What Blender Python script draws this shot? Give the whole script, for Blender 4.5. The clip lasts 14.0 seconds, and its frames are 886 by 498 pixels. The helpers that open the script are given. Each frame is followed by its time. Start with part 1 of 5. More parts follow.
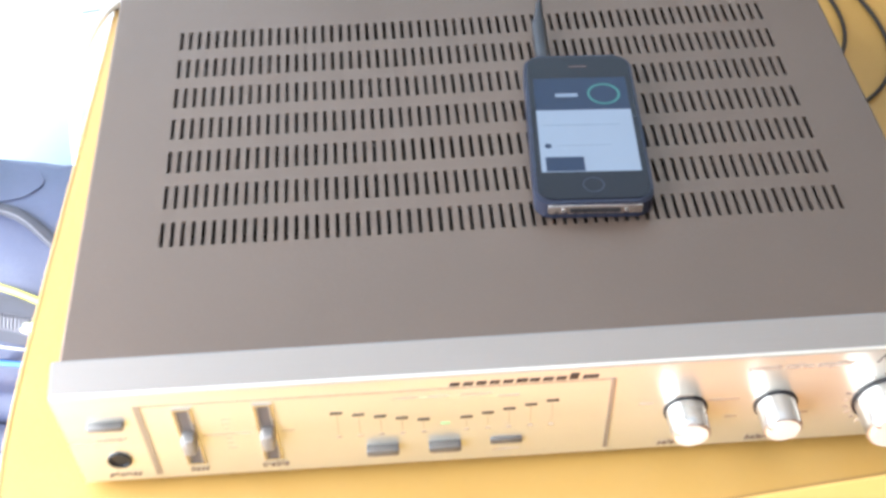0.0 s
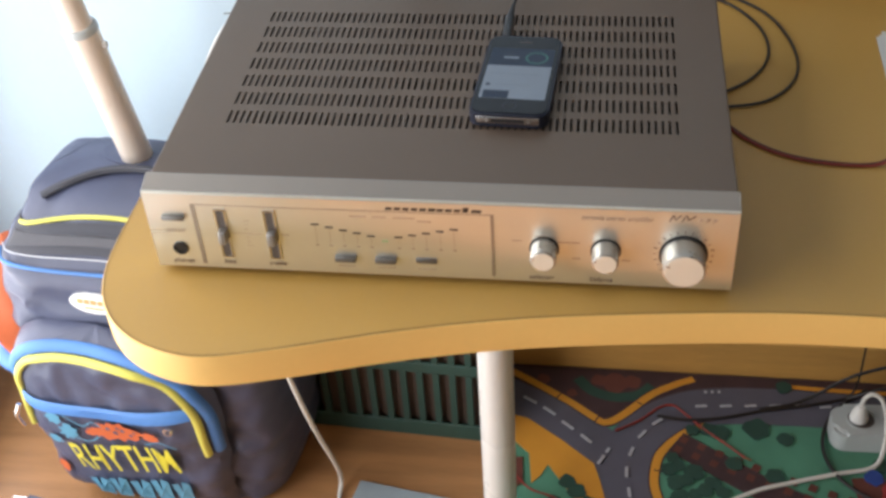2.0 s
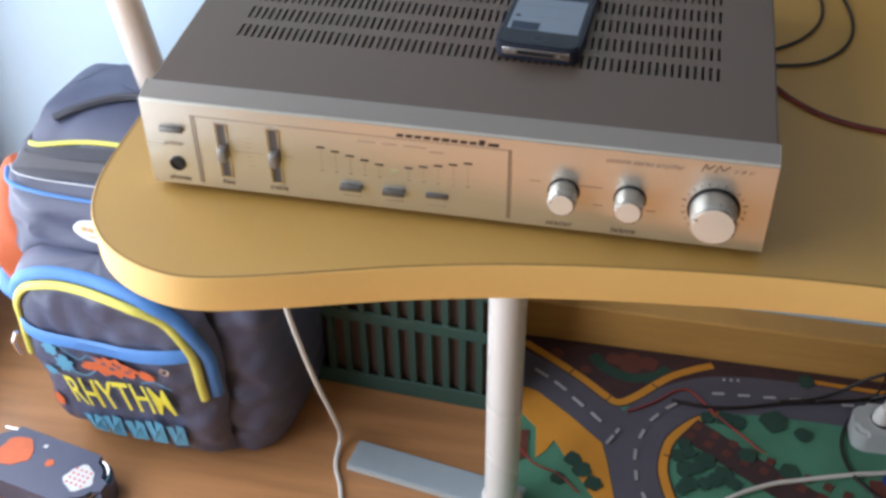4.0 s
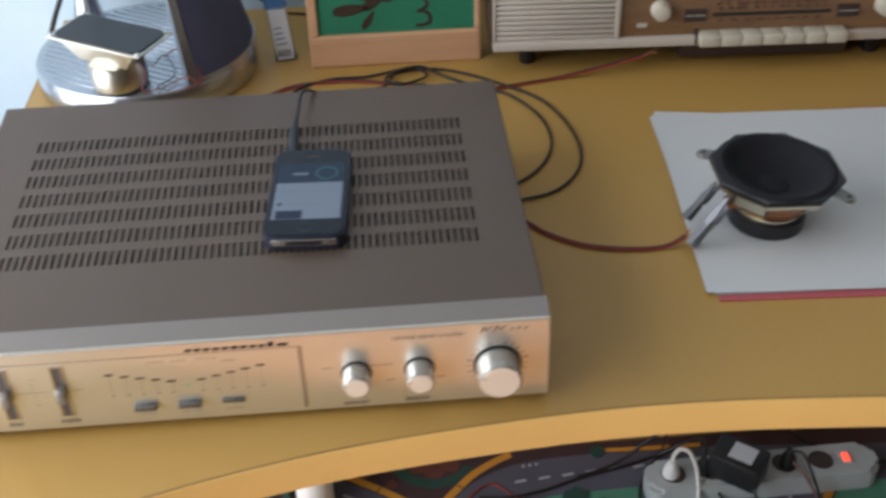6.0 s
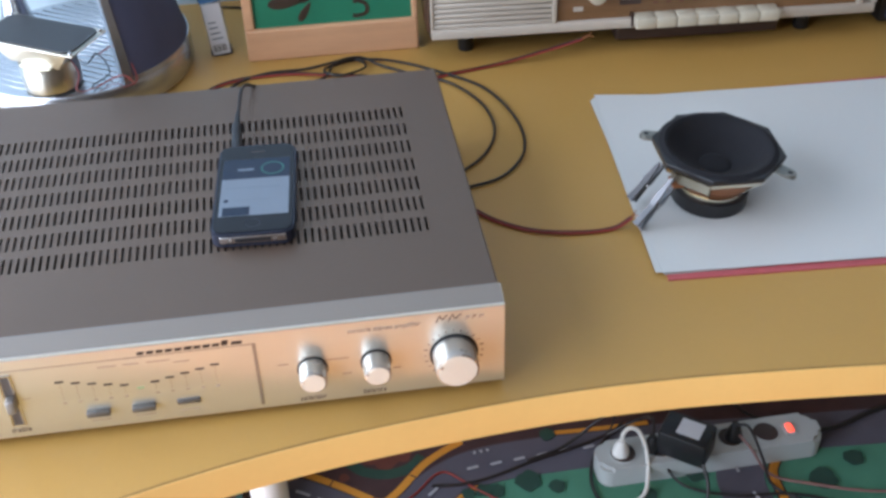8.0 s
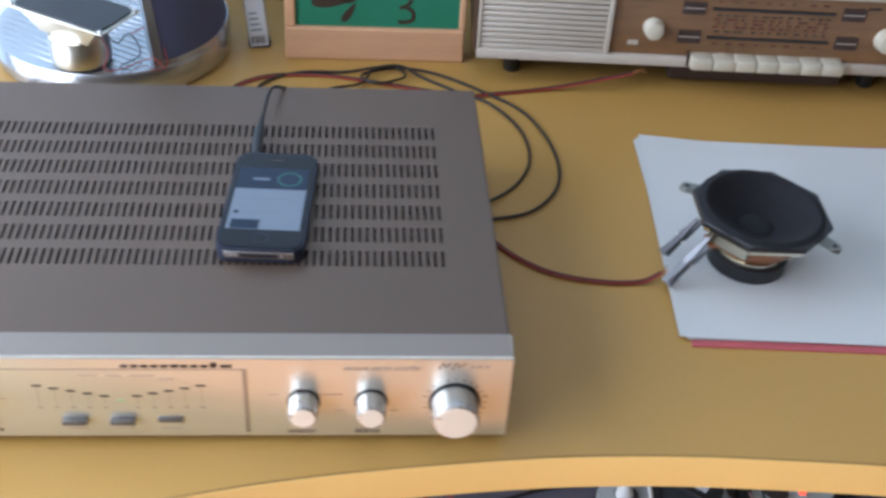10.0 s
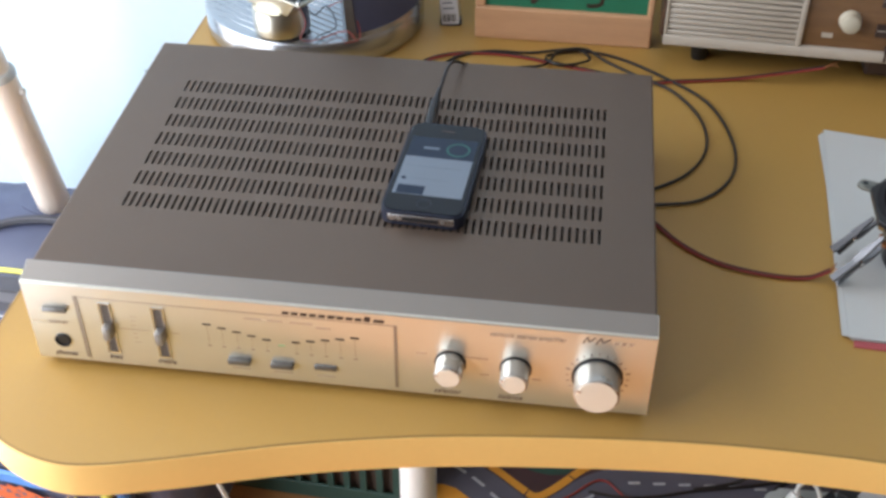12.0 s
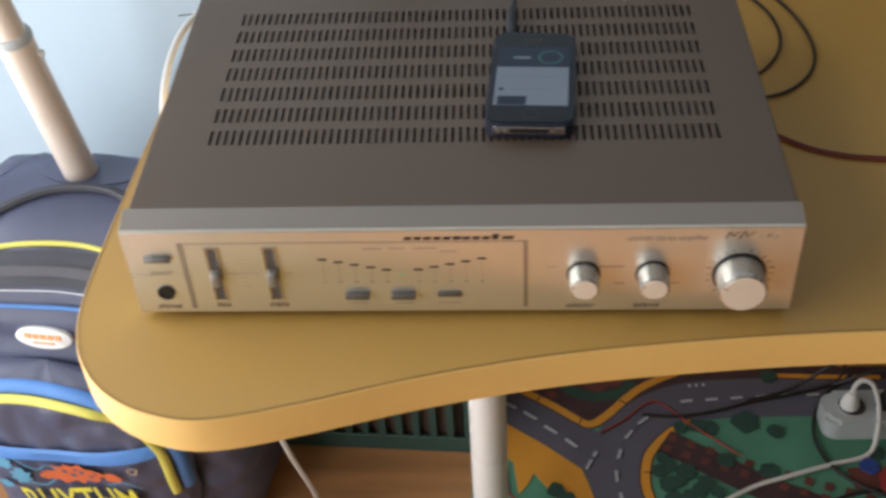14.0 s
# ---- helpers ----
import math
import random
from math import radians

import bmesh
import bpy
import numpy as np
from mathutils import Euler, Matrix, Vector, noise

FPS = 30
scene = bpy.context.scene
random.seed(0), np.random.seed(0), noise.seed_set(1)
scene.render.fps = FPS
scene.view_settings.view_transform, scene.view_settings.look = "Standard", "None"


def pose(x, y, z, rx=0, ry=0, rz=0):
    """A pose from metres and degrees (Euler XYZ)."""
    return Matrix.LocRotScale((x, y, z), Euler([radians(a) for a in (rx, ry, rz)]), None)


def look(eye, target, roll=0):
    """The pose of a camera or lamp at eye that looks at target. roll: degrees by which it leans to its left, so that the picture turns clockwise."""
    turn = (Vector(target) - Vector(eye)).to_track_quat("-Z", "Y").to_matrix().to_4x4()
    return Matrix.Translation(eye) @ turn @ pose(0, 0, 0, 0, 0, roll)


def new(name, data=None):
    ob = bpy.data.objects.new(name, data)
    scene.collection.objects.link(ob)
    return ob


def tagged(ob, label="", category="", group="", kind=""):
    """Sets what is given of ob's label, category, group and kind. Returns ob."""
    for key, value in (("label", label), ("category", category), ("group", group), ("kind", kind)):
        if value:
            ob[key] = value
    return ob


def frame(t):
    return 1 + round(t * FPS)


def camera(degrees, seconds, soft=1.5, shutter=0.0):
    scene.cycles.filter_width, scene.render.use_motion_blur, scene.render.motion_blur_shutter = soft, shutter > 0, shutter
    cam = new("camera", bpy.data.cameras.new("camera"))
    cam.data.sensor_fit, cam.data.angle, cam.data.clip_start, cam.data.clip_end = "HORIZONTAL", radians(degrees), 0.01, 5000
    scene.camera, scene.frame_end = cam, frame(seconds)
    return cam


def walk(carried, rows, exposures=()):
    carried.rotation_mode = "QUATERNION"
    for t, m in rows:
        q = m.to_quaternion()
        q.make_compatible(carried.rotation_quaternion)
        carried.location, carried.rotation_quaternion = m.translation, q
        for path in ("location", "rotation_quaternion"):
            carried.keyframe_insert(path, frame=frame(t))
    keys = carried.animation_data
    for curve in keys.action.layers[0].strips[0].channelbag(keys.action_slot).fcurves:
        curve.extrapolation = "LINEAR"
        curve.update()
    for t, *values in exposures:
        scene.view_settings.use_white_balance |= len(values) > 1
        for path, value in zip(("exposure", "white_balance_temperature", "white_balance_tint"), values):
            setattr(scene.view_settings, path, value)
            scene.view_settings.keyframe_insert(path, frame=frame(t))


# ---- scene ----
cam = camera(42.7, 14.0, soft=3.0, shutter=0.3)
PATH = [
    (0, (-0.042, -0.304, 1.214), (0.001, 1.069, -0.239), -2.0),
    (0.5, (-0.061, -0.426, 1.271), (-0.036, 1.034, -0.096), 2.5),
    (1, (0.008, -0.51, 1.282), (-0.105, 1.037, 0.02), -0.3),
    (1.5, (0.079, -0.565, 1.276), (-0.087, 0.981, 0.017), -1.8),
    (2, (0.117, -0.612, 1.277), (-0.157, 0.912, 0.013), -4.1),
    (2.2, (0.103, -0.614, 1.273), (-0.143, 0.903, -0.007), -3.5),
    (4.3, (0.136, -0.572, 1.216), (-0.189, 0.924, -0.071), -0.6),
    (4.5, (0.144, -0.556, 1.248), (-0.184, 0.974, 0.002), -2.0),
    (5, (0.092, -0.563, 1.275), (-0.113, 1.025, 0.075), -4.3),
    (5.5, (0.042, -0.58, 1.264), (0.035, 1.017, 0.059), -1.6),
    (6, (0.108, -0.567, 1.291), (0.197, 1.041, 0.104), -1.9),
    (6.5, (0.206, -0.548, 1.297), (0.297, 1.064, 0.117), 0.2),
    (7, (0.191, -0.559, 1.306), (0.242, 1.057, 0.128), -0.2),
    (7.5, (0.115, -0.563, 1.304), (0.23, 1.036, 0.109), -2.4),
    (7.7, (0.094, -0.564, 1.294), (0.282, 1.021, 0.089), -2.7),
    (9.8, (0.159, -0.523, 1.285), (0.275, 1.068, 0.078), 3.8),
    (10, (0.114, -0.51, 1.288), (0.257, 1.071, 0.072), 3.7),
    (10.5, (0.039, -0.48, 1.281), (0.259, 1.066, 0.031), 3.5),
    (11, (0.059, -0.466, 1.287), (0.2, 1.073, 0.018), 2.0),
    (11.5, (0.137, -0.507, 1.288), (0.091, 1.065, 0.052), 2.4),
    (12, (0.145, -0.531, 1.289), (-0.065, 1.027, 0.052), 0.1),
    (12.5, (0.065, -0.523, 1.283), (-0.144, 1.04, 0.052), -1.5),
    (13, (-0.013, -0.534, 1.238), (-0.165, 0.984, -0.056), -4.7),
    (13.5, (-0.02, -0.531, 1.237), (-0.171, 0.992, -0.049), -4.7),
    (14, (0.039, -0.527, 1.248), (-0.096, 0.987, -0.053), -3.8),
]
STOPS = [(0, 1.3), (0.5, 0.7), (1, 0.3), (1.5, 0.0), (2, -0.14), (4.3, -0.27), (4.5, -0.27), (5, -0.47), (5.5, -0.43), (6, -0.13), (6.5, 0.06), (7, 0.22), (7.5, 0.34),
         (10, 0.33), (10.5, 0.5), (11, 0.6), (11.5, 0.52), (12, 0.14), (12.5, -0.24), (13, -0.54), (13.5, -0.54), (14, -0.5)]
WARMTH = {0: 6050, 0.5: 5650, 1: 7100, 1.5: 7000, 2: 6750, 4.3: 6150, 4.5: 6150, 5: 6900, 5.5: 6700, 6: 6250, 6.5: 5950, 7: 5850, 7.5: 5800, 10: 5600, 10.5: 5600, 11: 5700, 11.5: 6050, 12: 6350,
          12.5: 6700, 13: 6800, 13.5: 6800, 14: 6750}
EXPOSURES = [(t, e, WARMTH[t], 14) for t, e in STOPS]
walk(cam, [(t, look(eye, target, roll)) for t, eye, target, roll in PATH], EXPOSURES)

# ---- light: daylight through the window in the west wall ----
world = bpy.data.worlds.new("daylight")
scene.world = world
world.use_nodes = True
sky = world.node_tree.nodes.new("ShaderNodeTexSky")
sky.sky_type, sky.sun_disc = "NISHITA", False
sky.sun_elevation, sky.sun_rotation = radians(38), radians(312)
world.node_tree.links.new(sky.outputs[0], world.node_tree.nodes["Background"].inputs[0])
world.node_tree.nodes["Background"].inputs[1].default_value = 0.12
sun = new("sun", bpy.data.lights.new("sun", "SUN"))
sun.data.energy, sun.data.angle, sun.data.color = 4.0, radians(0.5), (1.0, 0.95, 0.88)
sun.matrix_world = look((-3.0, 2.7, 3.15), (0, 0, 0))
WIN = dict(x=-0.86, y0=-1.2, y1=0.55, z0=0.12, z1=1.95)
lamp = new("window_light", bpy.data.lights.new("window_light", "AREA"))
lamp.data.shape, lamp.data.size, lamp.data.size_y = "RECTANGLE", WIN["y1"] - WIN["y0"], WIN["z1"] - WIN["z0"]
lamp.data.energy, lamp.data.color = 50.0, (0.93, 0.97, 1.0)
lamp.matrix_world = look((WIN["x"] - 0.03, (WIN["y0"] + WIN["y1"]) / 2, (WIN["z0"] + WIN["z1"]) / 2),
                         (0.5, (WIN["y0"] + WIN["y1"]) / 2, (WIN["z0"] + WIN["z1"]) / 2))


# ---- materials ----
def mat(name, colour, rough=0.5, metal=0.0, vary=0.12, scale=6.0, fine=90.0, bump=0.05, stretch=(1, 1, 1),
        second=None, emit=0.0, clear=0.0, coat=0.0):
    """A surface with broad stains and fine grain; scales are in features per metre."""
    m = bpy.data.materials.new(name)
    m.use_nodes = True
    nt = m.node_tree
    bsdf = nt.nodes["Principled BSDF"]
    tc, mp = nt.nodes.new("ShaderNodeTexCoord"), nt.nodes.new("ShaderNodeMapping")
    mp.inputs["Scale"].default_value = stretch
    nt.links.new(tc.outputs["Object"], mp.inputs[0])
    broad, grain = nt.nodes.new("ShaderNodeTexNoise"), nt.nodes.new("ShaderNodeTexNoise")
    broad.inputs["Scale"].default_value, grain.inputs["Scale"].default_value = scale, fine
    broad.inputs["Detail"].default_value, grain.inputs["Detail"].default_value = 4, 3
    for n in (broad, grain):
        nt.links.new(mp.outputs[0], n.inputs["Vector"])
    mix = nt.nodes.new("ShaderNodeMix")
    mix.data_type = "RGBA"
    a = [min(1, c * (1 - vary)) for c in colour]
    b = list(second) if second else [min(1, c * (1 + vary)) for c in colour]
    mix.inputs[6].default_value, mix.inputs[7].default_value = (*a, 1), (*b, 1)
    add = nt.nodes.new("ShaderNodeMath")
    add.operation, add.use_clamp = "MULTIPLY_ADD", True
    nt.links.new(grain.outputs["Fac"], add.inputs[0])
    add.inputs[1].default_value = 0.5
    sub = nt.nodes.new("ShaderNodeMath")
    sub.operation = "MULTIPLY_ADD"
    nt.links.new(broad.outputs["Fac"], sub.inputs[0])
    sub.inputs[1].default_value, sub.inputs[2].default_value = 1.6, -0.55
    nt.links.new(sub.outputs[0], add.inputs[2])
    nt.links.new(add.outputs[0], mix.inputs[0])
    nt.links.new(mix.outputs[2], bsdf.inputs["Base Color"])
    ro = nt.nodes.new("ShaderNodeMath")
    ro.operation, ro.use_clamp = "MULTIPLY_ADD", True
    nt.links.new(broad.outputs["Fac"], ro.inputs[0])
    ro.inputs[1].default_value, ro.inputs[2].default_value = 0.16, rough - 0.08
    nt.links.new(ro.outputs[0], bsdf.inputs["Roughness"])
    bsdf.inputs["Metallic"].default_value = metal
    bsdf.inputs["Coat Weight"].default_value = coat
    bsdf.inputs["Transmission Weight"].default_value = clear
    if bump:
        bp = nt.nodes.new("ShaderNodeBump")
        bp.inputs["Strength"].default_value, bp.inputs["Distance"].default_value = bump, 0.002
        nt.links.new(grain.outputs["Fac"], bp.inputs["Height"])
        nt.links.new(bp.outputs[0], bsdf.inputs["Normal"])
    if emit:
        nt.links.new(mix.outputs[2], bsdf.inputs["Emission Color"])
        bsdf.inputs["Emission Strength"].default_value = emit
    return m


M = {}
M["wall"] = mat("pale blue wall paint", (0.54, 0.68, 0.78), 0.85, vary=0.05, scale=2.5, fine=160, bump=0.12)
M["wallwarm"] = mat("warm beige wall paint", (0.46, 0.39, 0.31), 0.85, vary=0.05, scale=2.5, fine=160, bump=0.12)
M["ceil"] = mat("white ceiling paint", (0.8, 0.8, 0.78), 0.9, vary=0.03, scale=2, fine=150, bump=0.08)
M["floor"] = mat("orange-brown laminate", (0.45, 0.222, 0.092), 0.34, vary=0.25, scale=3.0, fine=40, bump=0.03, stretch=(1.2, 14, 1))
M["trimw"] = mat("white trim paint", (0.75, 0.75, 0.72), 0.45, vary=0.04)
M["yellow"] = mat("mustard yellow desk laminate", (0.455, 0.270, 0.068), 0.40, vary=0.05, scale=5, fine=220, bump=0.02)
M["band"] = mat("apricot yellow edge band", (0.88, 0.56, 0.178), 0.5, vary=0.05, scale=5, fine=200, bump=0.02)
M["seam"] = mat("brown glue line", (0.30, 0.175, 0.05), 0.6, vary=0.25, scale=14, fine=120, bump=0.05)
M["board"] = mat("brown wooden baseboard", (0.60, 0.33, 0.09), 0.5, vary=0.2, scale=3, fine=50, stretch=(1, 1, 8))
M["legw"] = mat("white lacquered steel", (0.74, 0.73, 0.70), 0.28, vary=0.04, scale=9, bump=0.02)
M["cover"] = mat("champagne brown metallic lacquer", (0.160, 0.116, 0.089), 0.45, 0.72, vary=0.07, scale=7, fine=500, bump=0.06)
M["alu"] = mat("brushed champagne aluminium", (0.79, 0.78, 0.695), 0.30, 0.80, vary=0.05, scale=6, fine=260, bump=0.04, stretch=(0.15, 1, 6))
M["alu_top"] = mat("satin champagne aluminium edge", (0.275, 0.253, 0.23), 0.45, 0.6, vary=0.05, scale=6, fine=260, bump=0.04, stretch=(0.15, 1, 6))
M["knobface"] = mat("spun aluminium face", (0.90, 0.87, 0.76), 0.45, 0.45, vary=0.04, scale=30, fine=300, bump=0.03)
M["knob"] = mat("turned aluminium", (0.62, 0.61, 0.59), 0.30, 0.95, vary=0.05, scale=30, fine=300, bump=0.03, stretch=(1, 1, 1))
M["black"] = mat("black plastic", (0.014, 0.014, 0.016), 0.38, vary=0.2, bump=0.04)
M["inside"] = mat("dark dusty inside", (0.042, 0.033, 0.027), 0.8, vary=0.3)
M["ink"] = mat("dark brown print", (0.045, 0.028, 0.02), 0.5, vary=0.1, bump=0)
M["inkmid"] = mat("brown print", (0.22, 0.16, 0.12), 0.5, vary=0.1, bump=0)
M["inkpale"] = mat("pale grey-brown print", (0.43, 0.34, 0.26), 0.5, vary=0.1, bump=0)
M["groove"] = mat("milled groove", (0.38, 0.33, 0.27), 0.45, 0.7, vary=0.1, bump=0)
M["greybtn"] = mat("grey metal push button", (0.20, 0.195, 0.19), 0.42, 0.7, vary=0.05, bump=0.02)
M["green_led"] = mat("green print", (0.3, 0.55, 0.25), 0.5, bump=0)
M["glass_black"] = mat("black glossy glass", (0.01, 0.011, 0.014), 0.10, vary=0.1, bump=0)
M["rubber"] = mat("dark navy rubber bumper", (0.011, 0.0145, 0.030), 0.5, vary=0.1, bump=0.03)
M["screen_white"] = mat("lit white screen", (0.14, 0.17, 0.21), 0.12, vary=0.02, bump=0, emit=0.17)
M["screen_dark"] = mat("lit slate screen", (0.012, 0.02, 0.04), 0.12, vary=0.05, bump=0, emit=0.06)
M["screen_grey"] = mat("lit grey screen", (0.12, 0.15, 0.19), 0.12, vary=0.04, bump=0, emit=0.15)
M["screen_green"] = mat("lit green screen", (0.03, 0.11, 0.10), 0.12, vary=0.1, bump=0, emit=0.12)
M["steel"] = mat("bright steel", (0.7, 0.7, 0.7), 0.22, 1.0, vary=0.08, bump=0.02)
M["pewter"] = mat("pale gilt steel", (0.60, 0.585, 0.51), 0.32, 1.0, vary=0.12, scale=25, bump=0.02)
M["dullsteel"] = mat("dull grey steel", (0.21, 0.21, 0.22), 0.42, 0.85, vary=0.12, bump=0.03)
M["darksteel"] = mat("dark tarnished steel", (0.09, 0.09, 0.095), 0.5, 0.7, vary=0.2, bump=0.03)
M["earsteel"] = mat("grey passivated steel", (0.34, 0.34, 0.31), 0.34, 0.95, vary=0.15, scale=25, bump=0.02)
M["zinc"] = mat("yellow-passivated zinc", (0.72, 0.62, 0.38), 0.2, 1.0, vary=0.18, scale=25, bump=0.02, second=(0.78, 0.74, 0.66))
M["copper"] = mat("copper brown varnish", (0.32, 0.13, 0.05), 0.35, 0.4, vary=0.15)
M["cone"] = mat("black paper cone", (0.006, 0.006, 0.009), 0.92, vary=0.2, fine=250, bump=0.15)
M["paper"] = mat("white drawing paper", (0.58, 0.60, 0.59), 0.8, vary=0.025, scale=5, fine=300, bump=0.03)
M["redpad"] = mat("crimson card cover", (0.46, 0.10, 0.11), 0.6, vary=0.12, bump=0.03)
M["cream"] = mat("beige painted plastic", (0.52, 0.47, 0.40), 0.4, vary=0.07, scale=9, bump=0.03)
M["ivory"] = mat("ivory plastic", (0.56, 0.52, 0.41), 0.3, vary=0.05, bump=0.02)
M["walnut"] = mat("dark walnut veneer", (0.055, 0.028, 0.018), 0.35, vary=0.3, stretch=(1, 1, 10), fine=60)
M["dial"] = mat("brown wood-grain dial glass", (0.20, 0.108, 0.05), 0.22, vary=0.22, scale=14, fine=60, stretch=(1, 1, 9), bump=0.02)
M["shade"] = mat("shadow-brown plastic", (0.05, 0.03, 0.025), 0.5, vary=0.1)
M["grilleback"] = mat("brown grille felt", (0.15, 0.125, 0.105), 0.8, vary=0.15)
M["navy"] = mat("navy grey speaker cloth", (0.068, 0.074, 0.130), 0.75, vary=0.15, fine=900, bump=0.2)
M["silver"] = mat("silver painted plastic", (0.50, 0.52, 0.55), 0.24, 0.93, vary=0.06, bump=0.03)
M["bag"] = mat("charcoal navy nylon", (0.076, 0.087, 0.145), 0.42, vary=0.22, scale=9, fine=700, bump=0.25)
M["bagtop"] = mat("dark grey mesh padding", (0.062, 0.064, 0.08), 0.75, vary=0.2, scale=12, fine=900, bump=0.4)
M["zipgrey"] = mat("grey zip teeth", (0.12, 0.12, 0.14), 0.4, vary=0.15, bump=0.05)
M["slotbrown"] = mat("brown slider track", (0.10, 0.080, 0.068), 0.6, vary=0.15)
M["slider"] = mat("grey slider cap", (0.34, 0.325, 0.31), 0.45, 0.6, vary=0.08)
M["bagblue"] = mat("royal blue nylon", (0.07, 0.22, 0.55), 0.5, vary=0.2, scale=10, fine=700, bump=0.2)
M["lime"] = mat("lime yellow piping", (0.70, 0.66, 0.13), 0.5, vary=0.1, fine=400, bump=0.1)
M["lemon"] = mat("yellow screen print", (0.72, 0.66, 0.06), 0.55, vary=0.08, bump=0.05)
M["teal"] = mat("sky blue screen print", (0.10, 0.32, 0.48), 0.55, vary=0.15, bump=0.05)
M["orange"] = mat("orange-red screen print", (0.60, 0.13, 0.04), 0.55, vary=0.15, bump=0.05)
M["tangerine"] = mat("pale orange badge print", (0.74, 0.36, 0.13), 0.5, vary=0.15, bump=0.02)
M["white"] = mat("white plastic", (0.76, 0.76, 0.74), 0.4, vary=0.04, bump=0.02)
M["pole"] = mat("cream lacquered tube", (0.78, 0.69, 0.60), 0.3, vary=0.05, scale=12, bump=0.02)
M["polegrey"] = mat("pale grey tube", (0.62, 0.60, 0.57), 0.4, vary=0.06, scale=12, bump=0.02)
M["cablepink"] = mat("dusty pink-brown cable", (0.22, 0.12, 0.11), 0.5, vary=0.15, bump=0.03)
M["cableblack"] = mat("black cable", (0.016, 0.013, 0.013), 0.45, vary=0.2, bump=0.03)
M["cablered"] = mat("red cable", (0.27, 0.03, 0.022), 0.42, vary=0.15, bump=0.03)
M["cablemaroon"] = mat("dark maroon cable", (0.105, 0.028, 0.020), 0.45, vary=0.15, bump=0.03)
M["cablewhite"] = mat("white cable", (0.70, 0.69, 0.65), 0.45, vary=0.05, bump=0.02)
M["rug"] = mat("green rug pile", (0.085, 0.265, 0.175), 0.95, vary=0.18, scale=14, fine=900, bump=0.5)
M["rugroad"] = mat("slate rug pile", (0.105, 0.10, 0.13), 0.95, vary=0.15, scale=14, fine=900, bump=0.5)
M["rugorange"] = mat("orange rug pile", (0.66, 0.29, 0.03), 0.95, vary=0.12, scale=14, fine=900, bump=0.5)
M["rugwhite"] = mat("pale grey rug pile", (0.42, 0.42, 0.46), 0.95, vary=0.12, fine=900, bump=0.5)
M["rugdark"] = mat("dark green rug pile", (0.024, 0.068, 0.050), 0.95, vary=0.25, scale=30, fine=900, bump=0.5)
M["rugbrown"] = mat("dark brown rug pile", (0.06, 0.03, 0.032), 0.95, vary=0.25, scale=30, fine=900, bump=0.5)
M["rugrust"] = mat("rust red rug pile", (0.135, 0.042, 0.03), 0.95, vary=0.2, scale=30, fine=900, bump=0.5)
M["rugred"] = mat("red rug pile", (0.34, 0.035, 0.03), 0.95, vary=0.18, scale=30, fine=900, bump=0.5)
M["rugblue"] = mat("blue rug pile", (0.03, 0.07, 0.30), 0.95, vary=0.18, scale=30, fine=900, bump=0.5)
M["crate"] = mat("dark green polypropylene", (0.035, 0.088, 0.072), 0.45, vary=0.15, bump=0.04)
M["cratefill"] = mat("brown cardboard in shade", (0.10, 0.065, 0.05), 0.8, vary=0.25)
M["slab"] = mat("blue-grey painted board", (0.30, 0.36, 0.40), 0.5, vary=0.08)
M["stripgrey"] = mat("pale grey plastic", (0.45, 0.48, 0.48), 0.45, vary=0.08, scale=12, bump=0.03)
M["redlit"] = mat("lit red switch", (0.9, 0.08, 0.04), 0.3, vary=0.05, bump=0, emit=1.6)
M["pinewood"] = mat("pale pinkish beech", (0.62, 0.36, 0.20), 0.5, vary=0.12, scale=5, fine=50, stretch=(1.5, 1, 12))
M["greenpaint"] = mat("emerald green poster paint", (0.02, 0.19, 0.105), 0.55, vary=0.12, scale=18, fine=200, bump=0.08)
M["bluecap"] = mat("blue translucent plastic", (0.10, 0.27, 0.58), 0.2, vary=0.05, bump=0, clear=0.4)
M["clear"] = mat("clear plastic", (0.9, 0.93, 0.96), 0.08, vary=0.02, bump=0, clear=0.85)
M["labelgrey"] = mat("pale printed label", (0.62, 0.64, 0.68), 0.5, vary=0.06)
M["concrete"] = mat("grey garden ground", (0.2, 0.21, 0.17), 0.9, vary=0.3)

for name in ("glass_black", "screen_white", "screen_dark", "screen_grey", "screen_green"):      # coated phone glass
    M[name].node_tree.nodes["Principled BSDF"].inputs["Specular IOR Level"].default_value = 0.24

# ---- mesh helpers ----
def linked(name, verts, faces, material, parent=None, label="", smooth=False):
    me = bpy.data.meshes.new(name)
    me.from_pydata([tuple(v) for v in verts], [], faces)
    me.materials.append(material)
    if smooth:
        me.polygons.foreach_set("use_smooth", [True] * len(me.polygons))
    me.update()
    ob = new(name, me)
    if parent:
        ob.parent = parent
    if label:
        ob["label"] = label
    return ob


def part(name, bm, material, parent=None, label="", smooth=False):
    me = bpy.data.meshes.new(name)
    bmesh.ops.recalc_face_normals(bm, faces=bm.faces)
    bm.to_mesh(me)
    bm.free()
    me.materials.append(material)
    if smooth:
        me.polygons.foreach_set("use_smooth", [True] * len(me.polygons))
        me.set_sharp_from_angle(angle=radians(38))
    ob = new(name, me)
    if parent:
        ob.parent = parent
    if label:
        ob["label"] = label
    return ob


def thing(name, m, label, category, group=""):
    ob = new(name)
    ob.empty_display_size = 0.02
    ob.matrix_world = m
    return tagged(ob, label, category, group)


